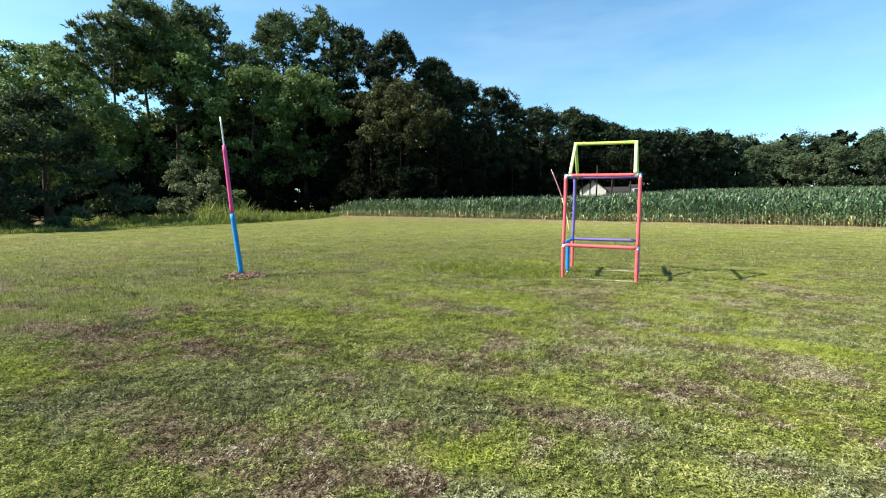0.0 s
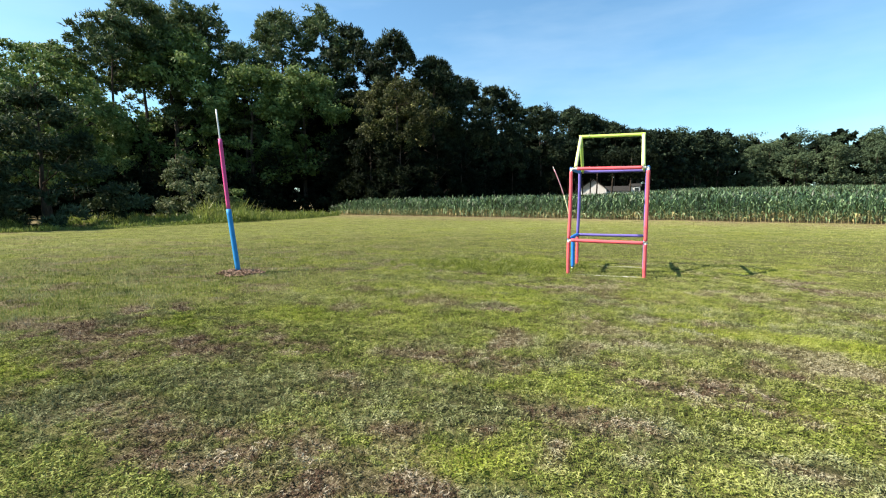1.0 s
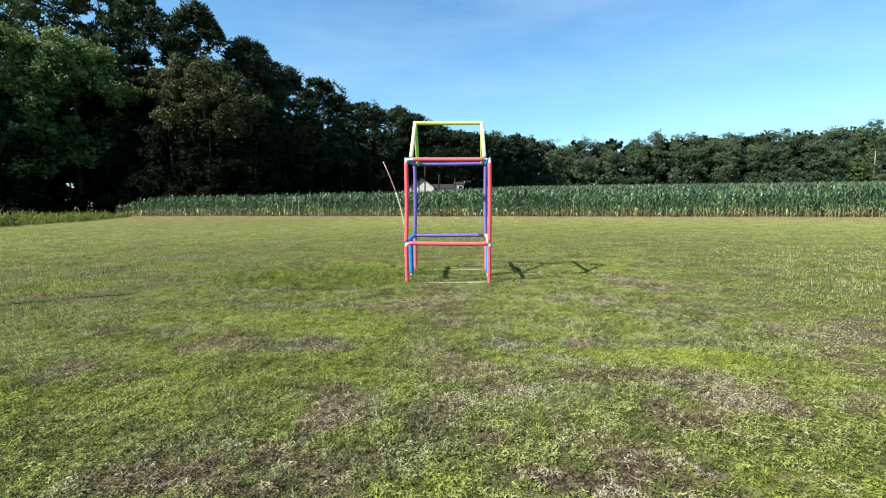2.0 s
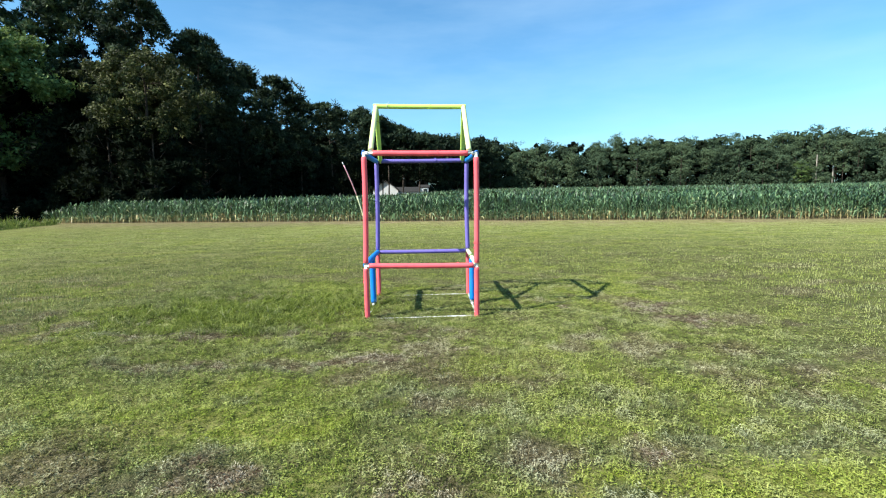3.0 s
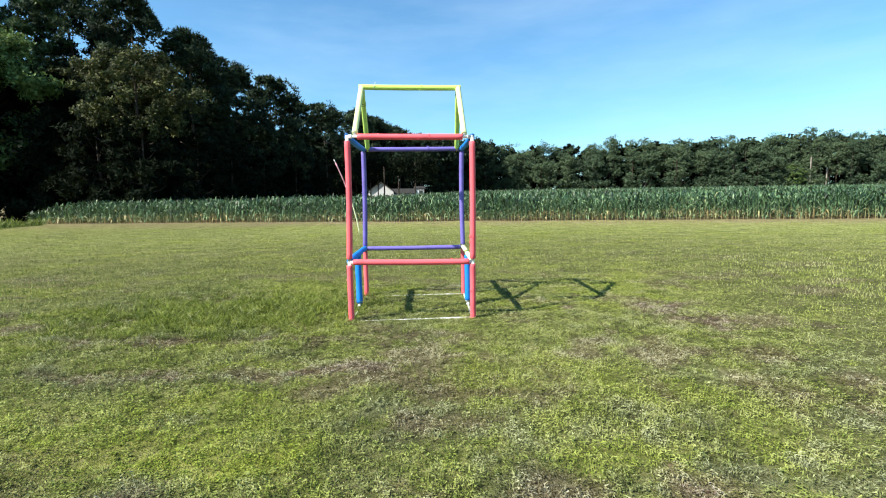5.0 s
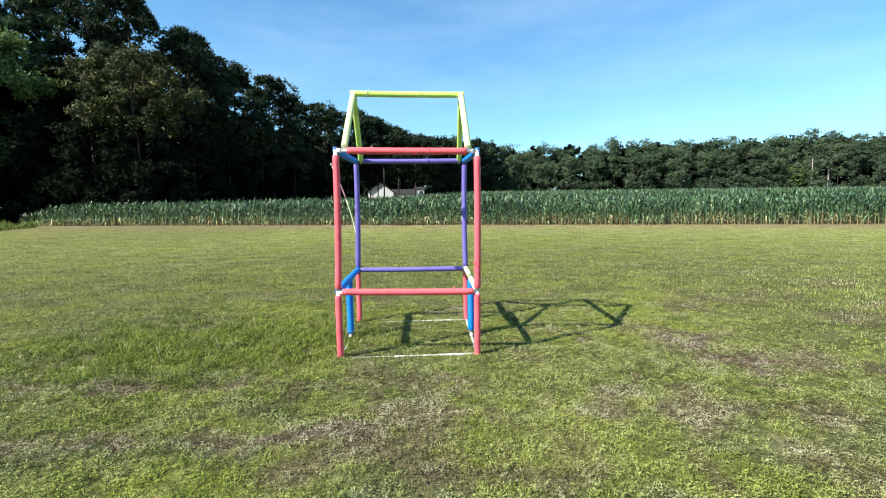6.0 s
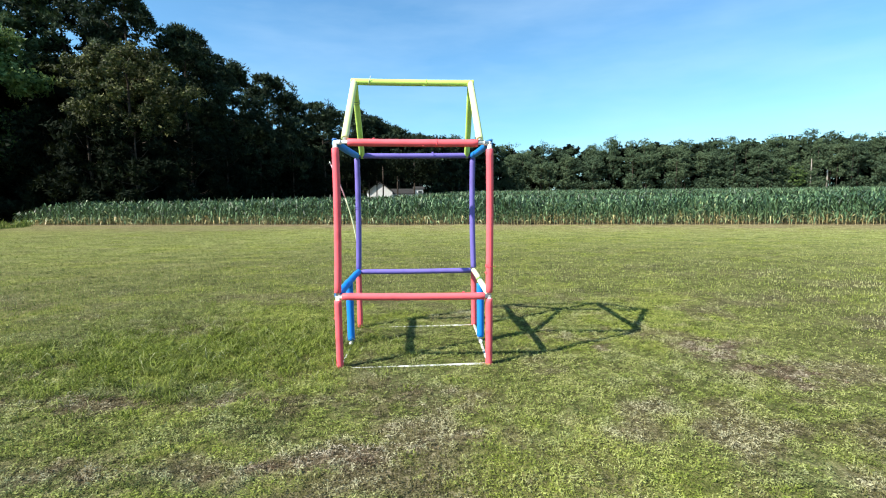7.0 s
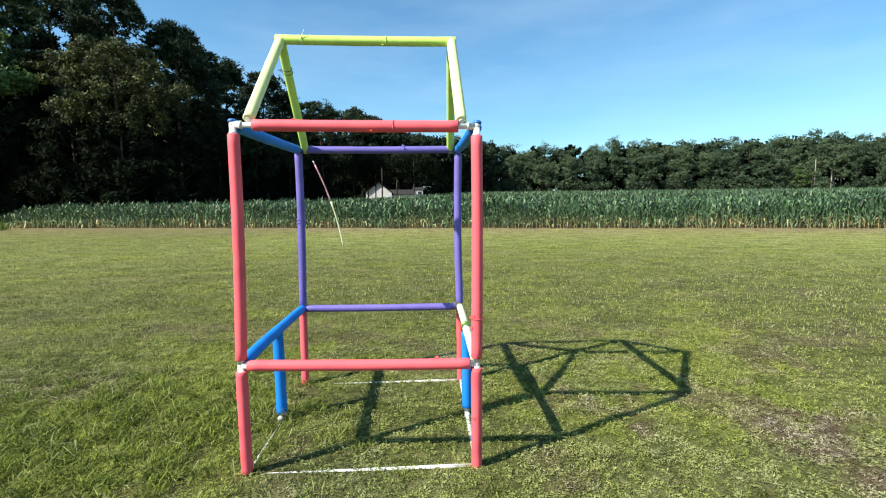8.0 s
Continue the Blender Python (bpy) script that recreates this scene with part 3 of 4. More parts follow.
blades(cx_, cy_, 0.028 + 0.045 * rng.random(n_c), 0.0032 + 0.0035 * rng.random(n_c), rng.uniform(0.5, 1.5, n_c), 0.06 + 0.72 * rng.random(n_c) ** 1.3,
       "grass_tussocks", "coarse grey-green and straw tufts in the worn turf", M_GRASS, (np.clip(dead_c + 0.25 * rng.random(n_c), 0, 1), lush_c * 0.5, np.clip(silver_c + 0.4 * rng.random(n_c), 0, 1)))

# longer, brighter tussocks beside the gate
tuft_x = np.concatenate([rng.normal(-1.45, 0.8, 520), rng.normal(-0.35, 0.2, 50)])
tuft_y = np.concatenate([rng.normal(0.45, 0.5, 520), rng.normal(0.5, 0.5, 50)])
tuft_h = rng.uniform(0.5, 1.25, 570)
tx = np.repeat(tuft_x, 56) + rng.normal(0, 0.036, 570 * 56)
ty = np.repeat(tuft_y, 56) + rng.normal(0, 0.03, 570 * 56)
n_t = len(tx)
own_tone, own_lush = np.repeat(rng.uniform(-0.26, 0.12, 570), 56), np.repeat(rng.uniform(0.1, 0.9, 570), 56)
blades(tx, ty, np.repeat(tuft_h, 56) * (0.035 + 0.095 * rng.random(n_t)), 0.003 + 0.0038 * rng.random(n_t), rng.uniform(0.6, 1.5, n_t), np.clip(0.12 + 0.72 * rng.random(n_t) ** 1.3 + own_tone, 0, 1),
       "grass_tussocks", "longer unmown bright green grass beside the gate", M_GRASS, (np.zeros(n_t), own_lush, rng.uniform(0, 0.25, n_t)))

# single pale seed stalks lying over the tussocks
n_s = 260
blades(rng.normal(-1.3, 0.75, n_s), rng.normal(0.4, 0.5, n_s), rng.uniform(0.1, 0.24, n_s), 0.004 + 0.002 * rng.random(n_s), rng.uniform(0.9, 1.5, n_s), rng.uniform(0.6, 1.0, n_s),
       "grass_stalks", "long pale grass stalks bent over the turf", M_GRASS, (np.zeros(n_s), np.zeros(n_s), rng.uniform(0.4, 1.0, n_s)))

# ---- corn field ----
def corn_plants(x, y, height, leaves, length, width, segs, stalk):
    """Points, faces and tones of many maize plants: stalks with arching leaves."""
    n = len(x)
    root = np.column_stack([x, y, ground_z(x, y) - 0.02])
    out_v, out_f, out_t, base = [], [], [], 0
    if stalk:
        lean = rng.normal(0, 0.03, (n, 2))
        ring = []
        for t, r in ((0.0, 0.018), (0.35, 0.015), (1.0, 0.005)):
            for j in range(3):
                a = 2 * np.pi * j / 3
                ring.append(root + np.column_stack([lean[:, 0] * t * height + r * np.cos(a), lean[:, 1] * t * height + r * np.sin(a), height * t * 0.93]))
        v = np.stack(ring, 1).reshape(-1, 3)
        f = []
        for k in range(2):
            for j in range(3):
                f.append(np.array([3 * k + j, 3 * k + (j + 1) % 3, 3 * k + 3 + (j + 1) % 3, 3 * k + 3 + j]))
        f = (np.arange(n)[:, None, None] * 9 + np.array(f)[None]).reshape(-1, 4)
        out_v.append(v)
        out_f.append(f)
        out_t.append(np.tile(np.repeat([1.0, 0.85, 0.4], 3), n))
        base = len(v)
    plane = rng.random(n) * np.pi
    for k in range(leaves):
        t = (k + 0.6) / leaves
        a = plane + np.pi * k + rng.normal(0, 0.5, n)
        L = length * (0.4 + 0.7 * np.sin(np.pi * min(0.85, 0.1 + t * 0.8))) * rng.uniform(0.75, 1.2, n)
        L = L * (1 - 1.9 * max(0.0, t - 0.78))
        z0 = height * (0.06 + 0.88 * t)
        rise, droop = rng.uniform(0.9, 1.5, n) + 0.45 * t - 0.5 * max(0.0, t - 0.75), rng.uniform(0.5, 1.8, n) * (1.3 - 0.45 * t)
        d = np.column_stack([np.cos(a), np.sin(a), 0 * a])
        s = np.column_stack([-np.sin(a), np.cos(a), 0 * a])
        twist = rng.normal(0, 0.5, n)
        s = s * np.cos(twist)[:, None] + np.array([0, 0, 1.0]) * np.sin(twist)[:, None]
        rows = []
        for i in range(segs + 1):
            u = i / segs
            p = root + d * (L * 0.72 * u * (1 - 0.12 * u))[:, None] + np.array([0, 0, 1.0]) * (z0 + L * (rise * u - droop * u * u))[:, None]
            p[:, 2] = np.maximum(p[:, 2], root[:, 2] + 0.03)
            w = width * (0.55 + 1.6 * u * (1 - u) * 1.4) * (1 - 0.92 * u ** 3) / 2
            rows += [p + s * w, p - s * w]
        v = np.stack(rows, 1).reshape(-1, 3)
        m = 2 * (segs + 1)
        f = np.array([[2 * i, 2 * i + 1, 2 * i + 3, 2 * i + 2] for i in range(segs)])
        out_f.append((np.arange(n)[:, None, None] * m + f[None]).reshape(-1, 4) + base)
        dry = (t < 0.3) * rng.uniform(0.45, 0.95, n) + 0.76 * rng.random(n) ** 1.5 * (t >= 0.3)
        out_t.append(np.repeat(dry, m))
        out_v.append(v)
        base += len(v)
    return np.concatenate(out_v), np.concatenate(out_f), np.concatenate(out_t)


def corn_block(x, y, h, name, label, **how):
    h = h * (0.5 + 0.5 * step(-25.2, -21.8, x)) * (0.86 + 0.2 * smooth_noise(x, y, 2.2, 71) + 0.08 * rng.normal(0, 1, len(x)).clip(-1.5, 1.5))
    v, f, t = corn_plants(x, y, h, **how)
    me = raw_mesh(name, v, f, M_CORN, True, tone=t)
    return tagged(new(name, me), label, "corn", kind="stuff")


def corn_rows(x0, x1, along, first, rows, apart):
    x = np.concatenate([np.arange(x0, x1, along) + rng.uniform(-0.4, 0.4) * along for _ in range(rows)])
    k = np.repeat(np.arange(rows), len(x) // rows + 1)[: len(x)]
    x = x + rng.normal(0, along * 0.2, len(x))
    return x, corn_edge(x) + first + k * apart + rng.normal(0, 0.05, len(x))


cx, cy = corn_rows(-25, 30, 0.17, 0.15, 6, 0.6)
corn_block(cx, cy, 1.42, "corn_field", "rows of tall green maize with tan lower stalks", leaves=13, length=0.48, width=0.07, segs=2, stalk=True)
cx, cy = corn_rows(-23, 48, 0.3, 3.9, 24, 0.78)
ok = (cx > -23 + 0.12 * (cy - 26)) & (cx < 6 + cy * 1.15)
corn_block(cx[ok], cy[ok], 1.5, "corn_field", "green maize rows behind the field's edge", leaves=6, length=0.5, width=0.09, segs=2, stalk=False)
cx, cy = corn_rows(-19, 135, 0.62, 23.5, 70, 1.2)
ok = (cx > -19 + 0.1 * (cy - 40)) & (cx < 8 + cy * 1.08) & (cy < 135)
corn_block(cx[ok], cy[ok], 1.6, "corn_field", "far maize tops on the rising field", leaves=5, length=0.62, width=0.17, segs=1, stalk=False)


# ---- trees ----
def leaf_cloud(centres, radii, flat, per, size, seed, up=0.35, tufts=1, out=None, needle=False):
    """Leaves in boughs, each bough a heap of smaller tufts on its upper and outer side: points, faces and tones."""
    r = np.random.default_rng(seed)
    centres, radii = np.asarray(centres, float), np.asarray(radii, float)
    shade = r.random(len(centres))
    bough = np.zeros((len(centres) * tufts, 3))
    if tufts > 1:
        c0, r0 = np.repeat(centres, tufts, 0), np.repeat(radii, tufts)
        d = r.normal(0, 1, (len(c0), 3)) + np.array([0, 0, 0.55])
        if out is not None:
            d = d + 0.5 * np.repeat(out, tufts, 0)
        d /= np.linalg.norm(d, axis=1)[:, None]
        centres = c0 + d * (r0 * r.uniform(0.45, 1.0, len(c0)))[:, None] * np.array([1, 1, flat])
        radii = r0 * r.uniform(0.28, 0.5, len(c0))
        shade = np.repeat(shade, tufts) * 0.6 + 0.4 * r.random(len(c0))
        bough, flat = d, 0.75
    c = np.repeat(centres, per, 0)
    rad = np.repeat(radii, per)
    n = len(c)
    d = r.normal(0, 1, (n, 3))
    d /= np.linalg.norm(d, axis=1)[:, None]
    p = c + d * (rad * r.random(n) ** 0.45)[:, None] * np.array([1, 1, flat])
    u = r.normal(0, 0.5, (n, 3)) - d * 0.9 - np.array([0, 0, 0.35]) if needle else r.normal(0, 1, (n, 3)) + d * 0.5
    u /= np.linalg.norm(u, axis=1)[:, None]
    nrm = 0.55 * r.normal(0, 1, (n, 3)) + 0.9 * d + 0.8 * np.repeat(bough, per, 0) + np.array([0, 0, up])
    w = np.cross(nrm, u)
    w /= np.linalg.norm(w, axis=1)[:, None] + 1e-6
    s = size * r.uniform(0.55, 1.4, n)[:, None]
    long, wide = (1.35, 0.52) if needle else (1.0, 0.7)
    v = np.stack([p - u * s * long, p + u * s * 0.8 * long + w * s * wide, p + u * s * 0.8 * long - w * s * wide], 1).reshape(-1, 3)
    tone = np.repeat(np.clip(0.45 * np.repeat(shade, per) + 0.5 * r.random(n) + 0.02, 0, 1), 3)
    return v, np.arange(3 * n).reshape(-1, 3), tone


def clump_places(kind, H, R, count, seed):
    r = np.random.default_rng(seed)
    t = r.random(count * 3)
    a = r.random(count * 3) * 2 * np.pi
    if kind in ("pine", "bole"):
        low = 0.42 if kind == "pine" else 0.66
        t[::6] = 0.72 + 0.28 * t[::6]
        prof = np.sin(np.pi * np.clip(t * 0.9 + 0.07, 0, 1) ** 0.8) ** 0.6
        lobes = 0.75 + 0.45 * smooth_noise(a * 2.2 + seed, t * 9, 1.0, seed)
    elif kind == "young":
        low = 0.06
        prof = (1 - t) ** 0.75 + 0.06
        lobes = 0.8 + 0.35 * smooth_noise(a * 2.2 + seed, t * 9, 1.0, seed)
    else:
        low = {"high": 0.27, "top": 0.55}.get(kind, 0.1)
        prof = np.sin(np.pi * np.clip(t * 0.86 + 0.12, 0, 1)) ** 0.6
        lobes = 0.65 + 0.6 * smooth_noise(a * 1.7 + seed, t * 5, 1.0, seed)
    rad = R * prof * lobes * (0.35 + 0.65 * r.random(count * 3) ** 0.5)
    p = np.column_stack([rad * np.cos(a), rad * np.sin(a), H * (low + (1 - low) * t * 0.95) - (0.5 if H > 9 else 0.1)])
    return p[:count]


def trunk_bm(H, r0, limbs, seed, low, spread):
    """A tapered, slightly bent trunk with rising limbs."""
    r = random.Random(seed)
    bend = [(r.uniform(-0.25, 0.25), r.uniform(-0.25, 0.25)) for _ in range(7)]
    pts = [(bend[i][0] * i / 6, bend[i][1] * i / 6, H * 0.94 * i / 6 - (0.15 if i == 0 else 0)) for i in range(7)]
    bm = tube(pts, [r0 * 1.35] + [r0 * (1 - 0.85 * i / 6) for i in range(1, 7)], 8)
    for k in range(limbs):
        t = low + (0.95 - low) * (k + r.random()) / limbs
        a = r.random() * 2 * math.pi
        i = min(5, int(t * 6))
        b = Vector(pts[i]).lerp(Vector(pts[i + 1]), t * 6 - i)
        reach = spread * (1 - 0.5 * t) * r.uniform(0.6, 1.0)
        way = Vector((math.cos(a), math.sin(a), r.uniform(0.15, 0.6)))
        q = [b, b + way * reach * 0.5, b + way * reach + Vector((0, 0, 0.25 * reach * r.random()))]
        limb = tube(q, [r0 * 0.34 * (1.2 - t), r0 * 0.22 * (1.2 - t), 0.02], 5)
        me = bpy.data.meshes.new("limb")
        limb.to_mesh(me)
        limb.free()
        bm.from_mesh(me)
        bpy.data.meshes.remove(me)
    return bm


def make_tree(kind, seed, H, R, clumps, per, size, radius, leaf_mat, label, flat=0.75):
    tree = thing("tree", (0, 0, 0), label, "tree", "trees of the wood's edge")
    r0 = {"pine": 0.2, "bole": 0.2, "young": 0.16, "shrub": 0.07}.get(kind, 0.22)
    part("trunk", trunk_bm(H, r0, 14 if kind != "shrub" else 7, seed, {"pine": 0.4, "bole": 0.62}.get(kind, 0.15), R * 0.8), M_BARK, tree)
    c = clump_places(kind, H, R, clumps, seed)
    rr = np.random.default_rng(seed + 1).uniform(0.65, 1.35, len(c)) * radius
    out = c * np.array([1, 1, 0]) / (np.linalg.norm(c[:, :2], axis=1)[:, None] + 0.3)
    v, f, t = leaf_cloud(c, rr, flat, per, size, seed + 2, tufts=7, out=out, needle=kind in ("pine", "bole", "young"))
    hold(new("crown", raw_mesh("crown", v, f, leaf_mat, tone=t)), tree)
    return tree


KINDS = {
    "pine": [make_tree("pine", 101 + 7 * i, 18, 3.3, 82, 30, 0.125, 1.0, M_PINE, "tall dark green pine with a bare trunk at the wood's edge", 0.6) for i in range(3)],
    "bole": [make_tree("bole", 121 + 7 * i, 18, 3.4, 60, 30, 0.125, 1.0, M_PINE, "tall pine with a long bare trunk and open sky behind", 0.6) for i in range(2)],
    "deep": [make_tree("pine", 141 + 7 * i, 18, 3.2, 84, 30, 0.125, 1.0, M_PINE_SHADED, "tall pine beside the corn field, shade put into its needle colour", 0.6) for i in range(3)],
    "distant": [make_tree("pine", 171 + 7 * i, 18, 3.7, 66, 22, 0.18, 1.3, M_PINE_SHADED, "pine standing far along the wood's edge, shade in its needle colour", 0.6) for i in range(2)],
    "broad": [make_tree("high", 201 + 7 * i, 13, 4.3, 80, 42, 0.115, 1.15, M_OAK, "leafy green broadleaf tree at the wood's edge", 0.65) for i in range(2)],
    "olive": [make_tree("top", 236, 13, 4.6, 76, 48, 0.1, 1.05, M_OLIVE, "broadleaf tree with dull olive leaves beside the corn", 0.65)],
    "young": [make_tree("young", 251, 7.5, 4.2, 62, 54, 0.1, 0.95, M_YOUNG, "young dark pine with low spreading boughs beside the lawn", 0.4)],
    # filler evergreens, shade in the leaf colour, that hide the olive tree's trunk
    "fir": [make_tree("young", 291, 7.5, 3.6, 46, 40, 0.13, 1.0, M_WOOD_SHADE, "filler evergreen at the wood's foot beside the corn, shade in its colour", 0.6)],
    "bush": [make_tree("shrub", 283, 4.0, 2.0, 30, 30, 0.11, 0.6, M_OAK, "bright green leafy bush behind the tall weeds", 0.6)],
    "shrub": [make_tree("shrub", 271, 4.0, 2.1, 36, 40, 0.075, 0.6, M_SHRUB, "grey-green leafy shrub at the lawn's edge", 0.6)],
}
MASTER_H = {"bush": 4.0, "pine": 18, "bole": 18, "deep": 18, "distant": 18, "broad": 13, "olive": 13, "young": 7.5, "fir": 7.5, "shrub": 4.0}
USED = {}


def plant(kind, x, y, top, wide=1.0):
    """Sets a tree of a kind at a place, as high as top above the lawn."""
    z = float(ground_z(x, y)) - 0.05
    k = USED.get(kind, 0)
    USED[kind] = k + 1
    s = (top - z) / MASTER_H[kind] * (0.965 if kind in ("pine", "deep", "bole") else 1.0)
    master = KINDS[kind][k % len(KINDS[kind])]
    m = pose(x, y, z, 0, 0, (k * 137) % 360) @ Matrix.Diagonal((s * wide, s * wide, s, 1))
    if k < len(KINDS[kind]):
        master.matrix_basis = m
    else:
        copy_master.append((master, m))


copy_master = []
WEST = [("broad", -40, 12, 13.0), ("bole", -45.6, 20.8, 19.8), ("bole", -46.1, 24.3, 22.6), ("broad", -44.6, 26.4, 19.4), ("broad", -51.0, 18.2, 16.8), ("pine", -49.0, 30.0, 24.5), ("pine", -45, 29.9, 24.6),
        ("pine", -39.5, 31, 19.8), ("pine", -41.3, 39.4, 26.4), ("pine", -37.6, 42.5, 27.0), ("deep", -33.3, 43.2, 24.6), ("broad", -34.0, 34.0, 16.2)]
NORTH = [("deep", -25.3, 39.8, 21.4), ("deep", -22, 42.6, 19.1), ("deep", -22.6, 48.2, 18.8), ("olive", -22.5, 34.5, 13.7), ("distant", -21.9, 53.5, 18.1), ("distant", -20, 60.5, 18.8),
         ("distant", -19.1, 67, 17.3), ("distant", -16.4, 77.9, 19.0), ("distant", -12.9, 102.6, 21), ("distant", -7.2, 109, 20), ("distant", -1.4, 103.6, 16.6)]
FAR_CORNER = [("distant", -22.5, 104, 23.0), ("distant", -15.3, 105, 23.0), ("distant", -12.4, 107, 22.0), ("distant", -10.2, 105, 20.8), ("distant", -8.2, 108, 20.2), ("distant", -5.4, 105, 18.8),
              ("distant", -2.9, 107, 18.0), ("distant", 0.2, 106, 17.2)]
# the 9 m young pine, almost unseen, is added to shade the lawn's edge
EDGE = [("fir", -20.9, 32.4, 8.0), ("fir", -24.6, 33, 8.5), ("fir", -19.4, 37.5, 7.5), ("fir", -28.5, 34, 9.0), ("fir", -18.6, 43, 7.5),
        ("young", -30.2, 7, 7.6), ("bush", -27.2, 17.6, 2.3), ("fir", -36.5, 35.5, 6.0), ("shrub", -27, 14, 4.2), ("broad", -42, 15, 12), ("broad", -37.2, 29.5, 15.8), ("young", -31.8, 1.0, 9.0), ("broad", 120.5, 141.5, 12.0), ("deep", -29.5, 44, 20),
        ("deep", -21.5, 46, 12.5), ("deep", -26, 37.5, 14), ("distant", -20, 56.5, 12), ("distant", -18, 64, 12), ("deep", -23.5, 47.5, 18.5)]
for kind, x, y, top in WEST + NORTH + FAR_CORNER + EDGE:
    plant(kind, x, y, top, 1.0)
for master, m in copy_master:
    back = [1 / v for v in master.scale]
    copy_thing(master, m @ Matrix.Diagonal((*back, 1)))


def woods(places, tops, per, clumps, size, radius, name, label, seed, mat=None, kind="pine", wide=3.8, full=False, tufts=1, flat=0.65):
    """A stand of trees nobody could count, as one body of trunks and leaves."""
    vs, fs, ts, base = [], [], [], 0
    tv, tf = [], []
    for i, ((x, y), top) in enumerate(zip(places, tops)):
        z = float(ground_z(x, y))
        H = top - z
        k = kind if (i % 4) else "broad"
        k = k if not full else ("young" if i % 9 == 0 else ("broad", "high", "broad", "pine")[i % 4] if tufts > 1 else "broad")
        c = clump_places(k, H, wide * (0.8 + 0.4 * ((i * 37) % 10) / 10), clumps, seed + i)
        rr = np.full(len(c), radius) * np.random.default_rng(seed + i).uniform(0.7, 1.3, len(c))
        v, f, t = leaf_cloud(c, rr, flat, per, size, seed + 3 * i, tufts=tufts)
        vs.append(v + np.array([x, y, z]))
        fs.append(f + base)
        shade = ((i * 61) % 10) / 10 * (0.7 if tufts == 6 else 0.5) - 0.27
        ts.append(np.clip(t + shade, 0, 1))
        base += len(v)
        q = len(tv) * 6
        ring = [(x + r * math.cos(a), y + r * math.sin(a), h) for r, h in ((0.2, z - 0.1), (0.09, z + H * 0.85)) for a in (0, 2.1, 4.2)]
        tv.append(ring)
        tf += [(q + j, q + (j + 1) % 3, q + 3 + (j + 1) % 3, q + 3 + j) for j in range(3)]
    body = thing(name, (0, 0, 0), label, "woods", kind="stuff")
    hold(new("crowns", raw_mesh("crowns", np.concatenate(vs), np.concatenate(fs), mat or M_FAR_HAZE, tone=np.concatenate(ts))), body)
    hold(new("trunks", raw_mesh("trunks", np.array(tv).reshape(-1, 3), tf, M_BARK, True)), body)
    return body


r2 = np.random.default_rng(5)
far_p, far_h = [], []
for row in range(4):
    for x in np.arange(6, 190, 4.4):
        fx, fy = x + r2.uniform(-1.8, 1.8), 146 + 5 * row - 0.03 * x + r2.uniform(-2, 2)
        far_p.append((fx, fy))
        crest = float(np.interp(x, [21, 28, 39, 56, 69, 82, 96, 122, 136, 147, 170], [20.4, 19.5, 18.4, 20.3, 19.7, 20.8, 21.4, 22.4, 23.3, 22.4, 22.0]))
        far_h.append((crest + 1.2 + r2.uniform(-2.6, 1.1)) * (fy + 2.4) / 152.4 * (r2.uniform(0.7, 0.96) if row == 0 else 1.0))
n_row = len(far_p) // 4
woods(far_p[:n_row * 2], far_h[:n_row * 2], 19, 30, 0.2, 1.7, "far_woods", "distant line of green pines and broadleaf trees", 900, wide=2.75, full=True, tufts=6, flat=0.62)
woods(far_p[n_row * 2:], [h * 0.9 for h in far_h[n_row * 2:]], 26, 26, 0.75, 1.9, "far_woods", "depth of the distant woods, its shade put into the leaf colour", 1200, M_WOOD_SHADE, wide=4.6, full=True)
ft_c = np.column_stack([r2.uniform(4, 190, 330), np.zeros(330), r2.uniform(0.3, 4.5, 330)])
ft_c[:, 1] = 144.5 - 0.03 * ft_c[:, 0] + r2.uniform(-1, 3, 330)
ft_c[:, 2] += ground_z(ft_c[:, 0], ft_c[:, 1])
v, f, t = leaf_cloud(ft_c, r2.uniform(0.9, 1.8, 330), 0.8, 70, 0.26, 78)
tagged(new("thicket", raw_mesh("thicket", v, f, M_FAR_HAZE, tone=t * 0.7)), "green bushes at the foot of the distant woods", "undergrowth", kind="stuff")

mid_p, mid_h = [], []
for i in range(44):
    t = i / 43
    x, y = -4 + 26 * t + r2.uniform(-2, 2), 104 + 44 * t + r2.uniform(-3, 3)
    mid_p.append((x, y))
    mid_h.append((16.6 + 3.4 * t + r2.uniform(-1.6, 0.6)))
woods(mid_p, mid_h, 14, 24, 0.33, 1.6, "far_woods", "pines at the corn field's far corner, shade in the needle colour", 1500, M_PINE_SHADED, full=True, tufts=5)


def wood_edge(y):
    """Where the wood's first trees stand, by y."""
    return np.interp(y, [-6, 18, 30, 40, 60, 78, 90, 105], [-44, -38, -31, -25, -20.5, -16.5, -11, -3])


back_p, back_h = [], []
for i in range(150):
    y = r2.uniform(-6, 78)
    back_p.append((float(wood_edge(y)) - (3.0 if y > 38 else 15.0) - r2.random() ** 1.9 * 22, y + 1.5))
    skyline = float(np.interp(y, [0, 12, 20, 32, 40, 54, 70, 80, 90, 104], [11, 10.5, 10.5, 12.5, 15.5, 13.5, 13, 14, 14, 12.5]))
    back_h.append(skyline * r2.uniform(0.85, 1.05))
woods(back_p, back_h, 30, 27, 0.7, 1.7, "background_woods", "wood behind the edge trees, its shade put into the leaf colour", 2100, M_WOOD_SHADE, full=True, wide=4.0)

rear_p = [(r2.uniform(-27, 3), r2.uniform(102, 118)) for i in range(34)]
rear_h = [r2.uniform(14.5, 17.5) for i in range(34)]
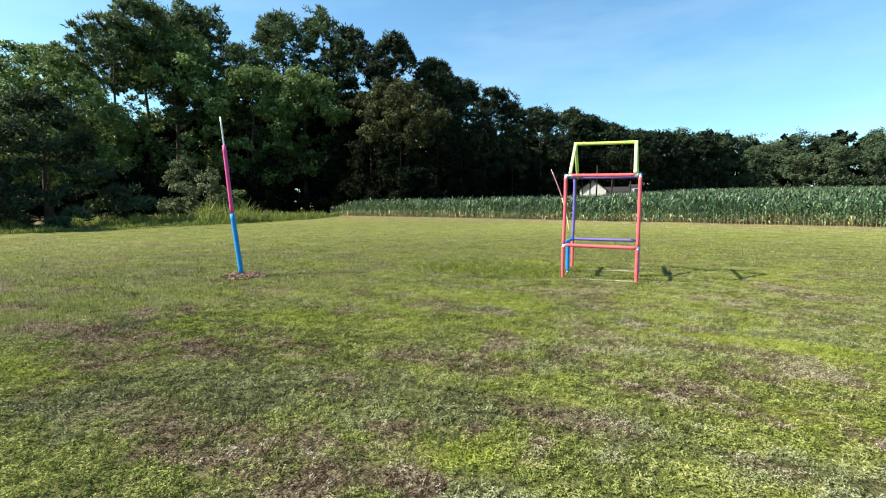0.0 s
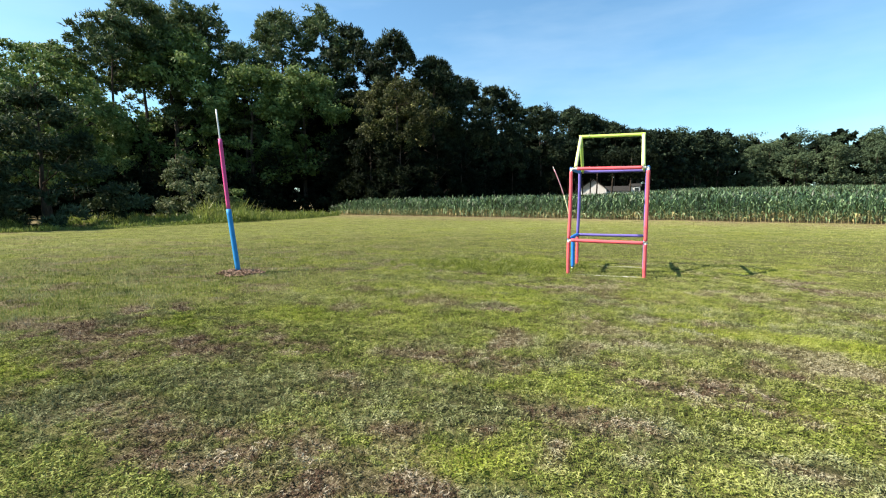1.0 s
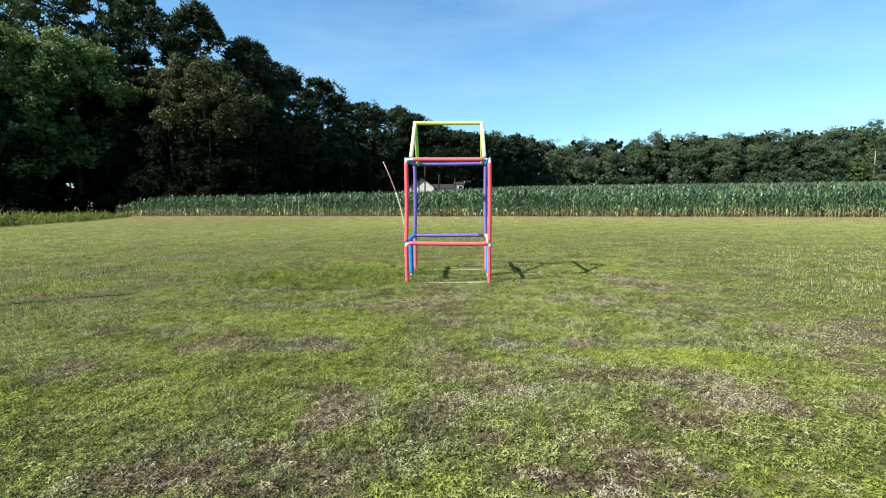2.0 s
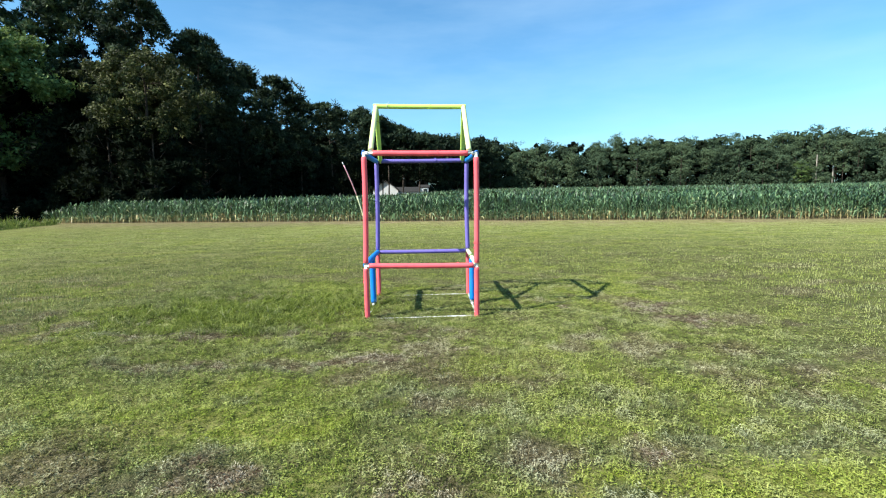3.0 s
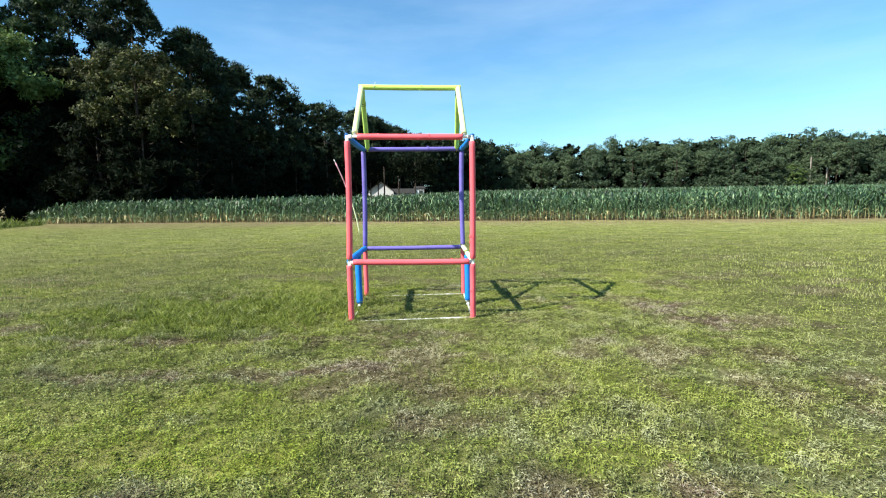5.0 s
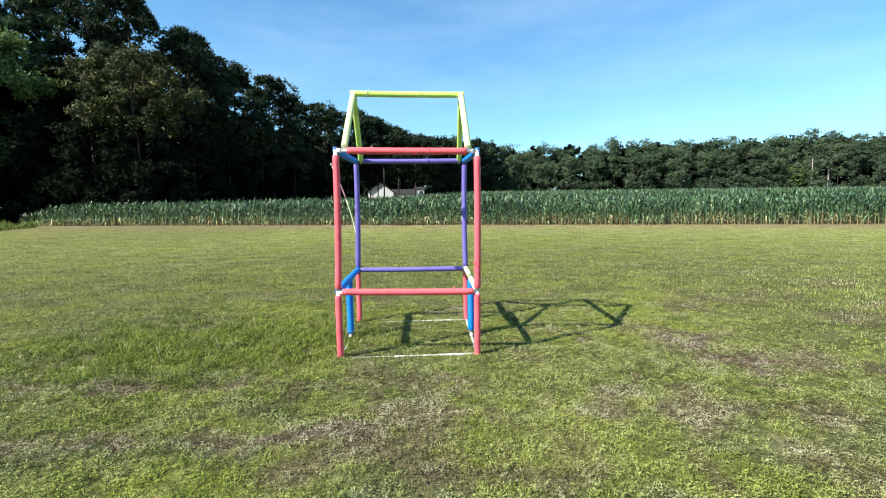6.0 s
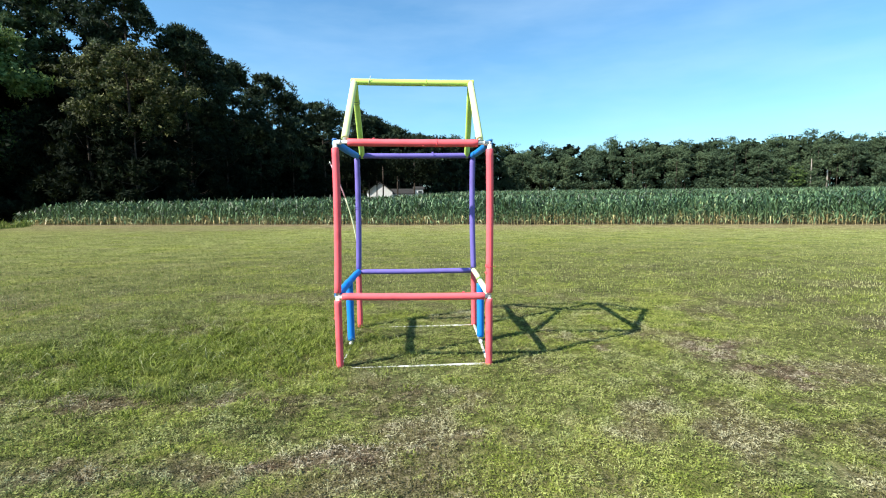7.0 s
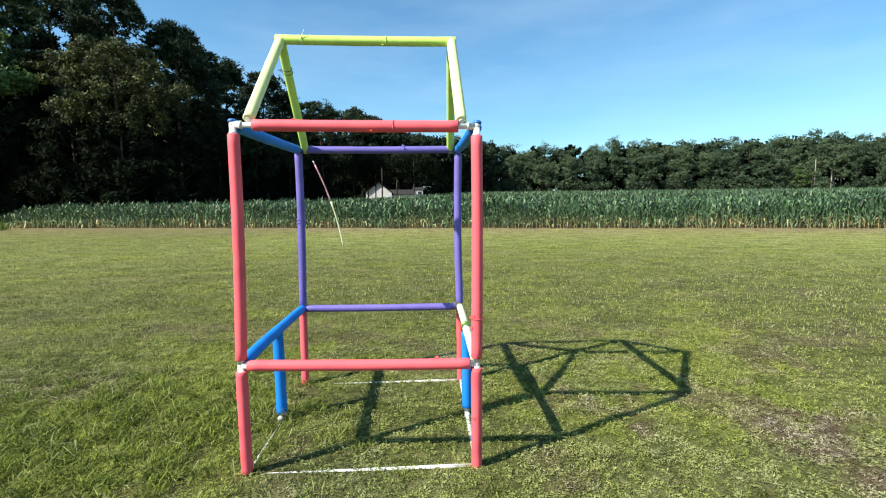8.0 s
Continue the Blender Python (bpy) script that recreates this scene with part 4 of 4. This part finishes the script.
woods(rear_p, rear_h, 40, 36, 0.42, 1.5, "background_woods", "wood behind the white house, its shade put into the leaf colour", 2700, M_WOOD_SHADE, full=True)

# thicket along the wood's foot, with shade put into its leaf colour
th_c, th_r = [], []
for i in range(520):
    y = r2.uniform(-4, 82)
    x = float(wood_edge(y)) + (2.0 if y > 30 else -1.0) - r2.random() ** 1.3 * 6
    th_c.append((x, y, r2.uniform(0.2, 4.2 if y < 28 else 7.5) + float(ground_z(x, y))))
    th_r.append(r2.uniform(0.8, 1.7))
# clumps far back, placed to close a gap of sky in the camera's view
for i in range(40):
    th_c.append((r2.uniform(-54, -47), r2.uniform(4, 40), r2.uniform(0.5, 5)))
    th_r.append(r2.uniform(1.2, 2.0))
# floating clumps, placed to cover the house roof in the camera's view
for i in range(110):
    th_c.append((r2.uniform(-14, 3), r2.uniform(82, 86), r2.uniform(5.2, 9.5)))
    th_r.append(r2.uniform(0.8, 1.6))
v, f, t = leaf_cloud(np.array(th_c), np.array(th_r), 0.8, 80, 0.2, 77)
tagged(new("thicket", raw_mesh("thicket", v, f, M_WOOD_SHADE, tone=t)), "leafy undergrowth and high clumps of the wood, shade in the leaf colour", "undergrowth", kind="stuff")

# ---- weeds along the lawn's edge ----
n_w = 26000
wy_ = rng.uniform(0, 25, n_w)
edge_x = np.interp(wy_, [0, 2.5, 3.8, 5.7, 7.9, 9.8, 19.3, 25], [-25.6, -23.8, -23.1, -22.2, -21.3, -21.3, -21.0, -22.6])
wx_ = edge_x - rng.random(n_w) ** 1.3 * (7 + 6 * np.exp(-(((wy_ - 13) / 4.5) ** 2))) + 0.5 * (smooth_noise(wy_, wy_, 1.3, 81) - 0.5)
hump = np.exp(-(((wy_ - 13.5) / 2.6) ** 2)) * np.exp(-(((wx_ + 24.0) / 2.2) ** 2))
clumps = smooth_noise(wx_, wy_, 0.9, 82) * 0.6 + smooth_noise(wx_, wy_, 0.35, 83) * 0.4
tall = (0.04 + 0.62 * step(0.3, 0.85, clumps) + 1.15 * hump * (0.6 + 0.6 * clumps)) * rng.uniform(0.5, 1.2, n_w)
tall *= 1 - 0.55 * (1 - step(1.5, 4.5, edge_x - wx_)) * (1 - step(9.5, 11.5, wy_))
blades(wx_, wy_, tall, 0.03 + 0.025 * rng.random(n_w), rng.uniform(0.1, 0.9, n_w), np.clip(rng.uniform(0.0, 0.75, n_w) + 0.8 * (clumps - 0.45) + 0.35 * hump, 0, 1),
       "tall_weeds", "tall yellow-green weeds along the lawn's edge", M_WEED)


# ---- houses beyond the trees ----
def gabled_house(place, turn, size, eave, ridge, wall_mat, label, windows):
    w, d = size
    h = thing("house", place, label, "house")
    h.rotation_euler = (0, 0, radians(turn))
    bm = bmesh.new()
    prof = [(-d / 2, -1.6), (d / 2, -1.6), (d / 2, eave), (0, ridge), (-d / 2, eave)]
    a = [bm.verts.new((-w / 2, y, z)) for y, z in prof]
    b = [bm.verts.new((w / 2, y, z)) for y, z in prof]
    bm.faces.new(a[::-1])
    bm.faces.new(b)
    for i in range(5):
        bm.faces.new((a[i], a[(i + 1) % 5], b[(i + 1) % 5], b[i]))
    bmesh.ops.recalc_face_normals(bm, faces=bm.faces)
    part("wall", bm, wall_mat, h)
    rise, half = ridge - eave, d / 2
    for s in (-1, 1):
        bm = bmesh.new()
        top = [(0, ridge + 0.02), (s * (half + 0.12), eave - rise * 0.12 / half + 0.02)]
        vs = [bm.verts.new((x, y, z + dz)) for dz in (0.02, 0.16) for x in (-w / 2 - 0.35, w / 2 + 0.35) for y, z in top]
        for q in ((0, 1, 3, 2), (4, 6, 7, 5), (0, 2, 6, 4), (1, 5, 7, 3), (0, 4, 5, 1), (2, 3, 7, 6)):
            bm.faces.new([vs[i] for i in q])
        bmesh.ops.recalc_face_normals(bm, faces=bm.faces)
        part("roof", bm, M_ROOF, h, "grey shingle roof slope")
    for x, z in windows:
        win = part("window", box((0.95, 0.06, 1.25), (x, -d / 2 - 0.03, z), 0.01), M_PVC, h)
        part("pane", box((0.8, 0.03, 1.08), (x, -d / 2 - 0.065, z)), M_GLASS_DARK, win)
    return h


gabled_house((-8.6, 96, 1.3), 94, (7, 5.2), 1.9, 3.9, M_WALL_WHITE, "white gabled house with a grey roof behind pine trunks", [(1.3, 1.0)])
gabled_house((-4.4, 97.6, 1.2), 3, (5.6, 4), 1.5, 2.5, M_WALL_WHITE, "low white side wing with a grey roof behind pine trunks", [(-0.8, 0.8), (1.2, 0.8)])
gabled_house((-0.4, 99, 1.8), 4, (1.8, 3), 1.9, 2.4, M_WALL_WHITE, "small white outbuilding behind pine trunks", [(0.2, 1.1)])
gabled_house((-41.5, 34.5, 0), 60, (5, 3.5), 2.0, 3.0, M_TAN, "tan shed half hidden by the wood", [(0.8, 1.3)])


# bare trunks before the far woods
def bare_trunk(x, y, top, r):
    tr = thing("bare_trunk", (x, y, float(ground_z(x, y))), "pale bare slender pine trunk before the far woods", "tree trunk", "bare trunks")
    H = top - float(ground_z(x, y))
    part("trunk", tube([(0, 0, -0.2), (0.1, 0, H * 0.5), (0.05, 0.1, H)], [r, r * 0.8, r * 0.5], 8), M_PALE_BARK if x > 50 else M_BARK, tr)


for x, y, top, r in ((124.9, 140.5, 13.5, 0.22), (129.5, 139.5, 10.0, 0.24), (151, 138.5, 10.5, 0.28), (-9.9, 87, 9.0, 0.12), (-8.5, 87.6, 9.0, 0.13), (-7.3, 88, 9.2, 0.16), (-4.5, 88.5, 9.0, 0.16), (-1.2, 90, 9.0, 0.14)):
    bare_trunk(x, y, top, r)

# ---- the gate ----
P = {"f0l": (0.004, 0, 0), "f0r": (1.226, 0.01, -0.01), "b0l": (0.005, 1.2, 0), "b0r": (1.232, 1.205, 0),
     "f1l": (0.002, 0.004, 0.592), "f1r": (1.224, -0.004, 0.578), "b1l": (-0.002, 1.235, 0.6), "b1r": (1.228, 1.205, 0.604),
     "f2l": (0.014, 0.035, 1.815), "f2r": (1.224, -0.012, 1.797), "b2l": (0.014, 1.22, 1.822), "b2r": (1.224, 1.24, 1.822),
     "rl": (0.096, 0.62, 2.418), "rr": (1.136, 0.58, 2.396), "m1l": (-0.005, 0.62, 0.6), "m1r": (1.226, 0.6, 0.592), "m0l": (0.0, 0.62, 0.0), "m0r": (1.229, 0.61, -0.003)}
P = {k: Vector(v) for k, v in P.items()}
gate = thing("gate", (0, 0, 0), "house-shaped gate of coloured foam tubes over white plastic pipe on grass", "gate")
G_SEED = [0]


def along(a, b, lo, hi, n, sag=0.0, side=(0, 0, 0)):
    """Points from a to b, cut lo and hi metres short of the ends, bowed by sag."""
    L = (b - a).length
    out = []
    for i in range(n + 1):
        t = (lo + (L - lo - hi) * i / n) / L
        bow = 4 * t * (1 - t)
        out.append(a.lerp(b, t) + Vector((0, 0, -sag * bow)) + Vector(side) * bow)
    return out


def noodle(a, b, lo, hi, mat, label, r=0.033, sag=0.004, side=(0, 0, 0)):
    """A foam tube with soft round ends, small dents and a hollow at each end."""
    G_SEED[0] += 3
    pts = along(a, b, lo, hi, 22, sag, side)
    pts = [pts[0], pts[0].lerp(pts[1], 0.08)] + pts[1:-1] + [pts[-1].lerp(pts[-2], 0.08), pts[-1]]
    rad = [r * 0.88, r] + [r * (1 + 0.02 * noise.noise(p * 6 + Vector((G_SEED[0], 0, 0)))) for p in pts[2:-2]] + [r, r * 0.88]
    return part("foam_tube", tube(pts, rad, 18, wobble=0.035, seed=G_SEED[0]), mat, gate, label)


def pipe(a, b, label="", lo=0.0, hi=0.0, r=0.0135):
    return part("pipe", tube(along(a, b, lo, hi, 6), [r] * 7, 12), M_PVC, gate, label)


def fitting(at, ways, r=0.0185, reach=0.045):
    """A moulded pipe fitting with a socket towards each way."""
    bm = bmesh.new()
    bmesh.ops.create_uvsphere(bm, u_segments=12, v_segments=8, radius=r * 1.02, matrix=Matrix.Translation(at))
    for w in ways:
        d = (Vector(w) - at).normalized()
        s = tube([at, at + d * reach * 0.8, at + d * reach * 0.81, at + d * reach], [r * 0.94, r * 0.94, r * 1.08, r * 1.08], 14)
        me = bpy.data.meshes.new("socket")
        s.to_mesh(me)
        s.free()
        bm.from_mesh(me)
        bpy.data.meshes.remove(me)
    for f in bm.faces:
        f.smooth = True
    return part("pipe_fitting", bm, M_PVC, gate, "white plastic pipe fitting")


# inner white pipe, bare where the foam ends
for a, b in (("f0l", "f2l"), ("f0r", "f2r"), ("b0l", "b2l"), ("b0r", "b2r"), ("f1l", "f1r"), ("b1l", "b1r"), ("f2l", "f2r"), ("b2l", "b2r"),
             ("f1l", "b1l"), ("f1r", "b1r"), ("f2l", "b2l"), ("f2r", "b2r"), ("m0l", "m1l"), ("m0r", "m1r")):
    if a[1] == "0" and b[1] == "2":
        mid = a[0] + "1" + a[2]
        pipe(P[a], P[mid])
        pipe(P[mid], P[b])
    else:
        pipe(P[a], P[b])
lift = Vector((0, 0, 0.018))
for a, b in (("f0l", "f0r"), ("b0l", "b0r"), ("f0l", "b0l"), ("f0r", "b0r")):
    da, db = ((-0.6, -0.85) if a[2] == "l" else (0.5, 0.35)) if a[2] == b[2] else ((-0.9, 0.0) if a[0] == "b" else (-0.8, 0.6))
    pipe(P[a] + lift * da, P[b] + lift * db, "white plastic ground pipe lying in the grass")
for k, ways in (("f2l", ("f1l", "f2r", "b2l")), ("f2r", ("f1r", "f2l", "b2r")), ("b2l", ("b1l", "b2r", "f2l")), ("b2r", ("b1r", "b2l", "f2r")),
                ("f1l", ("f0l", "f2l", "f1r")), ("f1r", ("f0r", "f2r", "f1l")), ("b1l", ("b0l", "b2l", "b1r")), ("b1r", ("b0r", "b2r", "b1l")),
                ("m1r", ("f1r", "b1r", "m0r"))):
    fitting(P[k], [P[w] for w in ways])
for k, ways in (("m0l", ("f0l", "b0l", "m1l")), ("m0r", ("f0r", "b0r", "m1r"))):
    fitting(P[k] + lift, [P[w] + lift for w in ways])

RED, PUR, BLU, LIM = "coral red foam tube", "purple foam tube", "bright blue foam tube", "lime yellow foam tube"
noodle(P["f0l"], P["f1l"], 0.004, 0.03, M_RED, RED, 0.029)
noodle(P["f0r"], P["f1r"], 0.004, 0.02, M_RED, RED, 0.029)
noodle(P["b0l"], P["b1l"], 0.004, 0.02, M_RED, RED, 0.029)
noodle(P["b0r"], P["b1r"], 0.004, 0.02, M_RED, RED, 0.029)
noodle(P["f1l"], P["f2l"], 0.03, 0.045, M_RED, RED, 0.029, 0, (0.009, 0, 0))
noodle(P["f1r"], P["f2r"], 0.03, 0.045, M_RED, RED, 0.029, 0, (0.004, 0, 0))
noodle(P["f1l"], P["f1r"], 0.035, 0.035, M_RED, RED, 0.029, 0.004)
noodle(P["f2l"], P["f2r"], 0.1, 0.09, M_RED, RED, 0.029, 0.003)
noodle(P["b1l"], P["b2l"], 0.03, 0.03, M_PURPLE, PUR, 0.0285, 0, (0.008, 0, 0))
noodle(P["b1r"], P["b2r"], 0.03, 0.03, M_PURPLE, PUR, 0.0285, 0, (-0.01, 0, 0))
noodle(P["b1l"], P["b1r"], 0.03, 0.03, M_PURPLE, PUR, 0.027, 0.003)
noodle(P["b2l"], P["b2r"], 0.03, 0.03, M_PURPLE, PUR, 0.027, 0.004)
noodle(P["f1l"], P["m1l"], 0.035, -0.02, M_BLUE, BLU, 0.033, -0.006)
noodle(P["m1l"], P["b1l"], 0.0, 0.0, M_BLUE, BLU, 0.031, -0.004)
noodle(P["m0l"], P["m1l"], 0.045, 0.0, M_BLUE, BLU, 0.034)
noodle(P["m0r"], P["m1r"], 0.06, 0.02, M_BLUE, BLU, 0.034)
noodle(P["f2l"], P["b2l"], 0.035, 0.02, M_BLUE, BLU, 0.031, 0.006)
noodle(P["f2r"], P["b2r"], 0.035, 0.02, M_BLUE, BLU, 0.031, 0.006)
noodle(P["f1r"], P["m1r"], 0.05, 0.0, M_CREAM, "pale cream foam tube", 0.026, -0.004)
noodle(P["m1r"], P["b1r"], 0.0, 0.02, M_CREAM, "pale cream foam tube", 0.026, -0.004)
part("tape_band", tube(along(P["m1r"] + Vector((0, 0, 0.003)), P["b1r"], 0.02, 0.53, 2), [0.0285] * 3, 16), M_LIME, gate, "green tape band")

# roof: two slopes at each end and the ridge
FL, FR = P["f2l"] + Vector((0.075, 0, 0.02)), P["f2r"] + Vector((-0.075, 0, 0.02))
BL, BR = P["b2l"] + Vector((0.055, 0, 0.0)), P["b2r"] + Vector((-0.06, 0, 0.0))
for a, b in ((FL, P["rl"]), (BL, P["rl"]), (FR, P["rr"]), (BR, P["rr"])):
    pipe(a, b, lo=0.0, hi=0.02)
noodle(FL, P["rl"], 0.012, 0.0, M_LIME_SUNLIT, "lime foam tube with sunlit glare put into its colour", 0.0285, -0.004)
noodle(FR, P["rr"], 0.012, 0.0, M_LIME_SUNLIT, "lime foam tube with sunlit glare put into its colour", 0.0285, -0.004)
noodle(BL, P["rl"], -0.02, 0.0, M_LIME, LIM, 0.028, 0.004)
noodle(BR, P["rr"], -0.02, 0.0, M_LIME, LIM, 0.028, 0.004)
noodle(P["rl"], P["rr"], -0.03, -0.03, M_LIME, LIM, 0.0285, 0.003)
for k, dx in (("f2l", -0.004), ("f2r", 0.004)):
    part("tape_cap", tube([P[k] + Vector((dx, 0.006, 0.012)), P[k] + Vector((dx, 0.006, 0.022)), P[k] + Vector((dx, 0.006, 0.03))], [0.021, 0.022, 0.014], 12), M_TIE, gate, "blue tape on the corner fitting")


def cable_tie(a, b, t, r, mat, tail, name="cable_tie"):
    """A strap round a foam tube with a short loose tail."""
    c, way = a.lerp(b, t), (b - a).normalized()
    side = way.cross(Vector((0, 0, 1)))
    side = side.normalized() if side.length > 0.1 else Vector((1, 0, 0))
    up = side.cross(way)
    ring = [c + (side * math.cos(k * math.pi / 8) + up * math.sin(k * math.pi / 8)) * r for k in range(17)]
    ring += [ring[-1] + Vector(tail) * 0.5, ring[-1] + Vector(tail)]
    part(name, tube(ring, [0.0022] * len(ring), 6), mat, gate, "thin plastic cable tie")


cable_tie(P["rl"], P["rr"], 0.13, 0.0305, M_PVC, (0.02, -0.01, 0.045))
cable_tie(P["rl"], P["rr"], 0.62, 0.0305, M_LIME, (0.0, -0.015, -0.02))
cable_tie(P["b2l"], P["b2r"], 0.66, 0.0285, M_PURPLE, (0.0, -0.01, 0.02))
cable_tie(P["f2l"], P["f2r"], 0.66, 0.0305, M_RED, (0.0, -0.01, -0.02))
cable_tie(P["f1r"], P["f2r"], 0.2, 0.031, M_RED, (0.02, -0.01, 0.0))
cable_tie(P["b1r"], P["b2r"], 0.55, 0.03, M_PURPLE, (-0.02, -0.01, 0.01))
cable_tie(P["b1l"], P["b2l"], 0.55, 0.03, M_PURPLE, (0.015, -0.01, 0.01))


cable_tie(BL, P["rl"], 0.74, 0.03, M_WIRE, (-0.02, -0.02, 0.012))
cable_tie(BL, P["rl"], 0.77, 0.0305, M_WIRE, (-0.025, -0.015, -0.012))
cable_tie(P["b1l"], P["b2l"], 0.57, 0.0305, M_PURPLE, (-0.015, -0.01, 0.008))


def torn_flap(a, b, t, r, turn, size, mat):
    """A chip of foam torn half loose, curling off the tube."""
    c, way = a.lerp(b, t), (b - a).normalized()
    side = way.cross(Vector((0, 0, 1)))
    side = side.normalized() if side.length > 0.1 else Vector((0, -1, 0))
    up = side.cross(way)
    bm, rows = bmesh.new(), []
    for lift in (0.0, 0.004):
        for i in range(5):
            u = i / 4
            ang = turn + 0.5 * u
            out = (side * math.cos(ang) + up * math.sin(ang)) * (r + lift + 0.35 * size * u * u)
            half = way * size * (0.5 - 0.3 * u)
            rows.append((bm.verts.new(c + out - half), bm.verts.new(c + out + half * (0.7 + 0.3 * u))))
    for i in range(4):
        bm.faces.new((rows[i][0], rows[i][1], rows[i + 1][1], rows[i + 1][0]))
        bm.faces.new((rows[5 + i][1], rows[5 + i][0], rows[6 + i][0], rows[6 + i][1]))
        for k in (0, 1):
            bm.faces.new((rows[i][k], rows[i + 1][k], rows[6 + i][k], rows[5 + i][k]))
    bm.faces.new((rows[4][0], rows[4][1], rows[9][1], rows[9][0]))
    bmesh.ops.recalc_face_normals(bm, faces=bm.faces)
    part("torn_flap", bm, mat, gate, "small torn flap of foam")


for a, b, t, turn, size in (("f2l", "f2r", 0.2, 2.0, 0.03), ("f2l", "f2r", 0.25, 1.4, 0.022), ("f2l", "f2r", 0.57, -1.3, 0.02), ("f1l", "f1r", 0.83, 1.7, 0.028), ("f1l", "f1r", 0.88, 2.6, 0.016),
                            ("f1r", "f2r", 0.21, 0.5, 0.028), ("f1r", "f2r", 0.16, 0.9, 0.018), ("f0l", "f1l", 0.7, 1.2, 0.02), ("f0r", "f1r", 0.5, 0.4, 0.018)):
    torn_flap(P[a], P[b], t, 0.0275, turn, size, M_RED)
torn_flap(P["b2l"], P["b2r"], 0.65, 0.0255, 1.2, 0.022, M_PURPLE)
torn_flap(P["rl"], P["rr"], 0.6, 0.027, -1.4, 0.024, M_LIME)

# ---- the tall foam pole ----
def free_tube(owner, name, pts, radii, mat, label):
    return part(name, tube(pts, radii, 16, wobble=0.03, seed=len(pts)), mat, owner, label)


pole = thing("foam_pole", (-5.6, -2.0, 0), "leaning pole in pink and blue foam with a bare white tip", "pole")
k0, k1, k2, k3 = Vector((0, 0, 0)), Vector((-0.225, 0.06, 1.155)), Vector((-0.352, 0.07, 2.43)), Vector((-0.408, 0.07, 2.96))


def stretch_of(a, b, n):
    return [a.lerp(b, i / n) for i in range(n + 1)]


free_tube(pole, "pipe", stretch_of(k0 - Vector((0, 0, 0.1)), k1, 4) + stretch_of(k1, k2, 4)[1:] + stretch_of(k2, k3, 3)[1:], [0.014] * 12, M_PVC, "bare white plastic pipe")
free_tube(pole, "blue_sleeve", stretch_of(k0 + Vector((-0.005, 0, 0.03)), k1, 12), [0.044] * 13, M_SKY_BLUE, "bright blue foam sleeve")
free_tube(pole, "pink_sleeve", stretch_of(k1, k2, 12), [0.034] * 13, M_PINK, "pink foam sleeve")
part("collar", tube([k0 - Vector((0, 0, 0.02)), k0 + Vector((-0.008, 0, 0.045))], [0.04, 0.038], 14), M_PVC, pole, "white plastic collar at the foot")

# mulch heaped round its foot
bm = bmesh.new()
rm = random.Random(4)
for i in range(900):
    a, d = rm.random() * 6.283, rm.random() ** 0.6
    reach = 1 + 0.45 * noise.noise(Vector((math.cos(a) * 1.7, math.sin(a) * 1.7, 3)))
    x, y = -5.55 + 0.44 * d * reach * math.cos(a), -2.0 + 0.32 * d * reach * math.sin(a)
    z = 0.035 * (1 - d) ** 0.8 + 0.006
    u = Vector((rm.uniform(-1, 1), rm.uniform(-1, 1), rm.uniform(-0.4, 0.4))).normalized() * rm.uniform(0.015, 0.045)
    w = Vector((-u.y, u.x, rm.uniform(-0.01, 0.02))).normalized() * rm.uniform(0.005, 0.012)
    h = Vector((0, 0, 0.006))
    c = Vector((x, y, z))
    vs = [bm.verts.new(c + p) for p in (-u - w, u - w, u + w, -u + w, -u - w + h, u - w + h, u + w + h, -u + w + h)]
    for q in ((0, 1, 2, 3), (4, 7, 6, 5), (0, 4, 5, 1), (1, 5, 6, 2), (2, 6, 7, 3), (3, 7, 4, 0)):
        bm.faces.new([vs[j] for j in q])
me = bpy.data.meshes.new("mulch")
bmesh.ops.recalc_face_normals(bm, faces=bm.faces)
bm.to_mesh(me)
bm.free()
me.materials.append(M_MULCH)
tagged(new("mulch", me), "low heap of brown mulch round the pole's foot", "mulch", kind="stuff")

# ---- the thin leaning pole beyond the gate ----
stick = thing("marker_pole", (-1.63, 12.28, 0), "thin bowed marker pole, pink above and pale yellow below", "pole")
s0, s1, s2 = Vector((0, 0, 0)), Vector((-0.28, -0.12, 1.3)), Vector((-0.77, -0.37, 2.66))


def bow(t):
    return s0 * (1 - t) ** 2 + (s1 * 2 - (s0 + s2) * 0.5) * 2 * t * (1 - t) + s2 * t * t


free_tube(stick, "lower_sleeve", [bow(0.55 * i / 8) - Vector((0, 0, 0.05 if i == 0 else 0)) for i in range(9)], [0.024] * 9, M_CREAM, "pale cream foam sleeve")
free_tube(stick, "upper_sleeve", [bow(0.55 + 0.41 * i / 8) for i in range(9)], [0.02] * 9, M_ROSE, "pink foam sleeve")
free_tube(stick, "tip", [bow(0.96 + 0.04 * i / 2) for i in range(3)], [0.016] * 3, M_PVC, "white plastic tip")
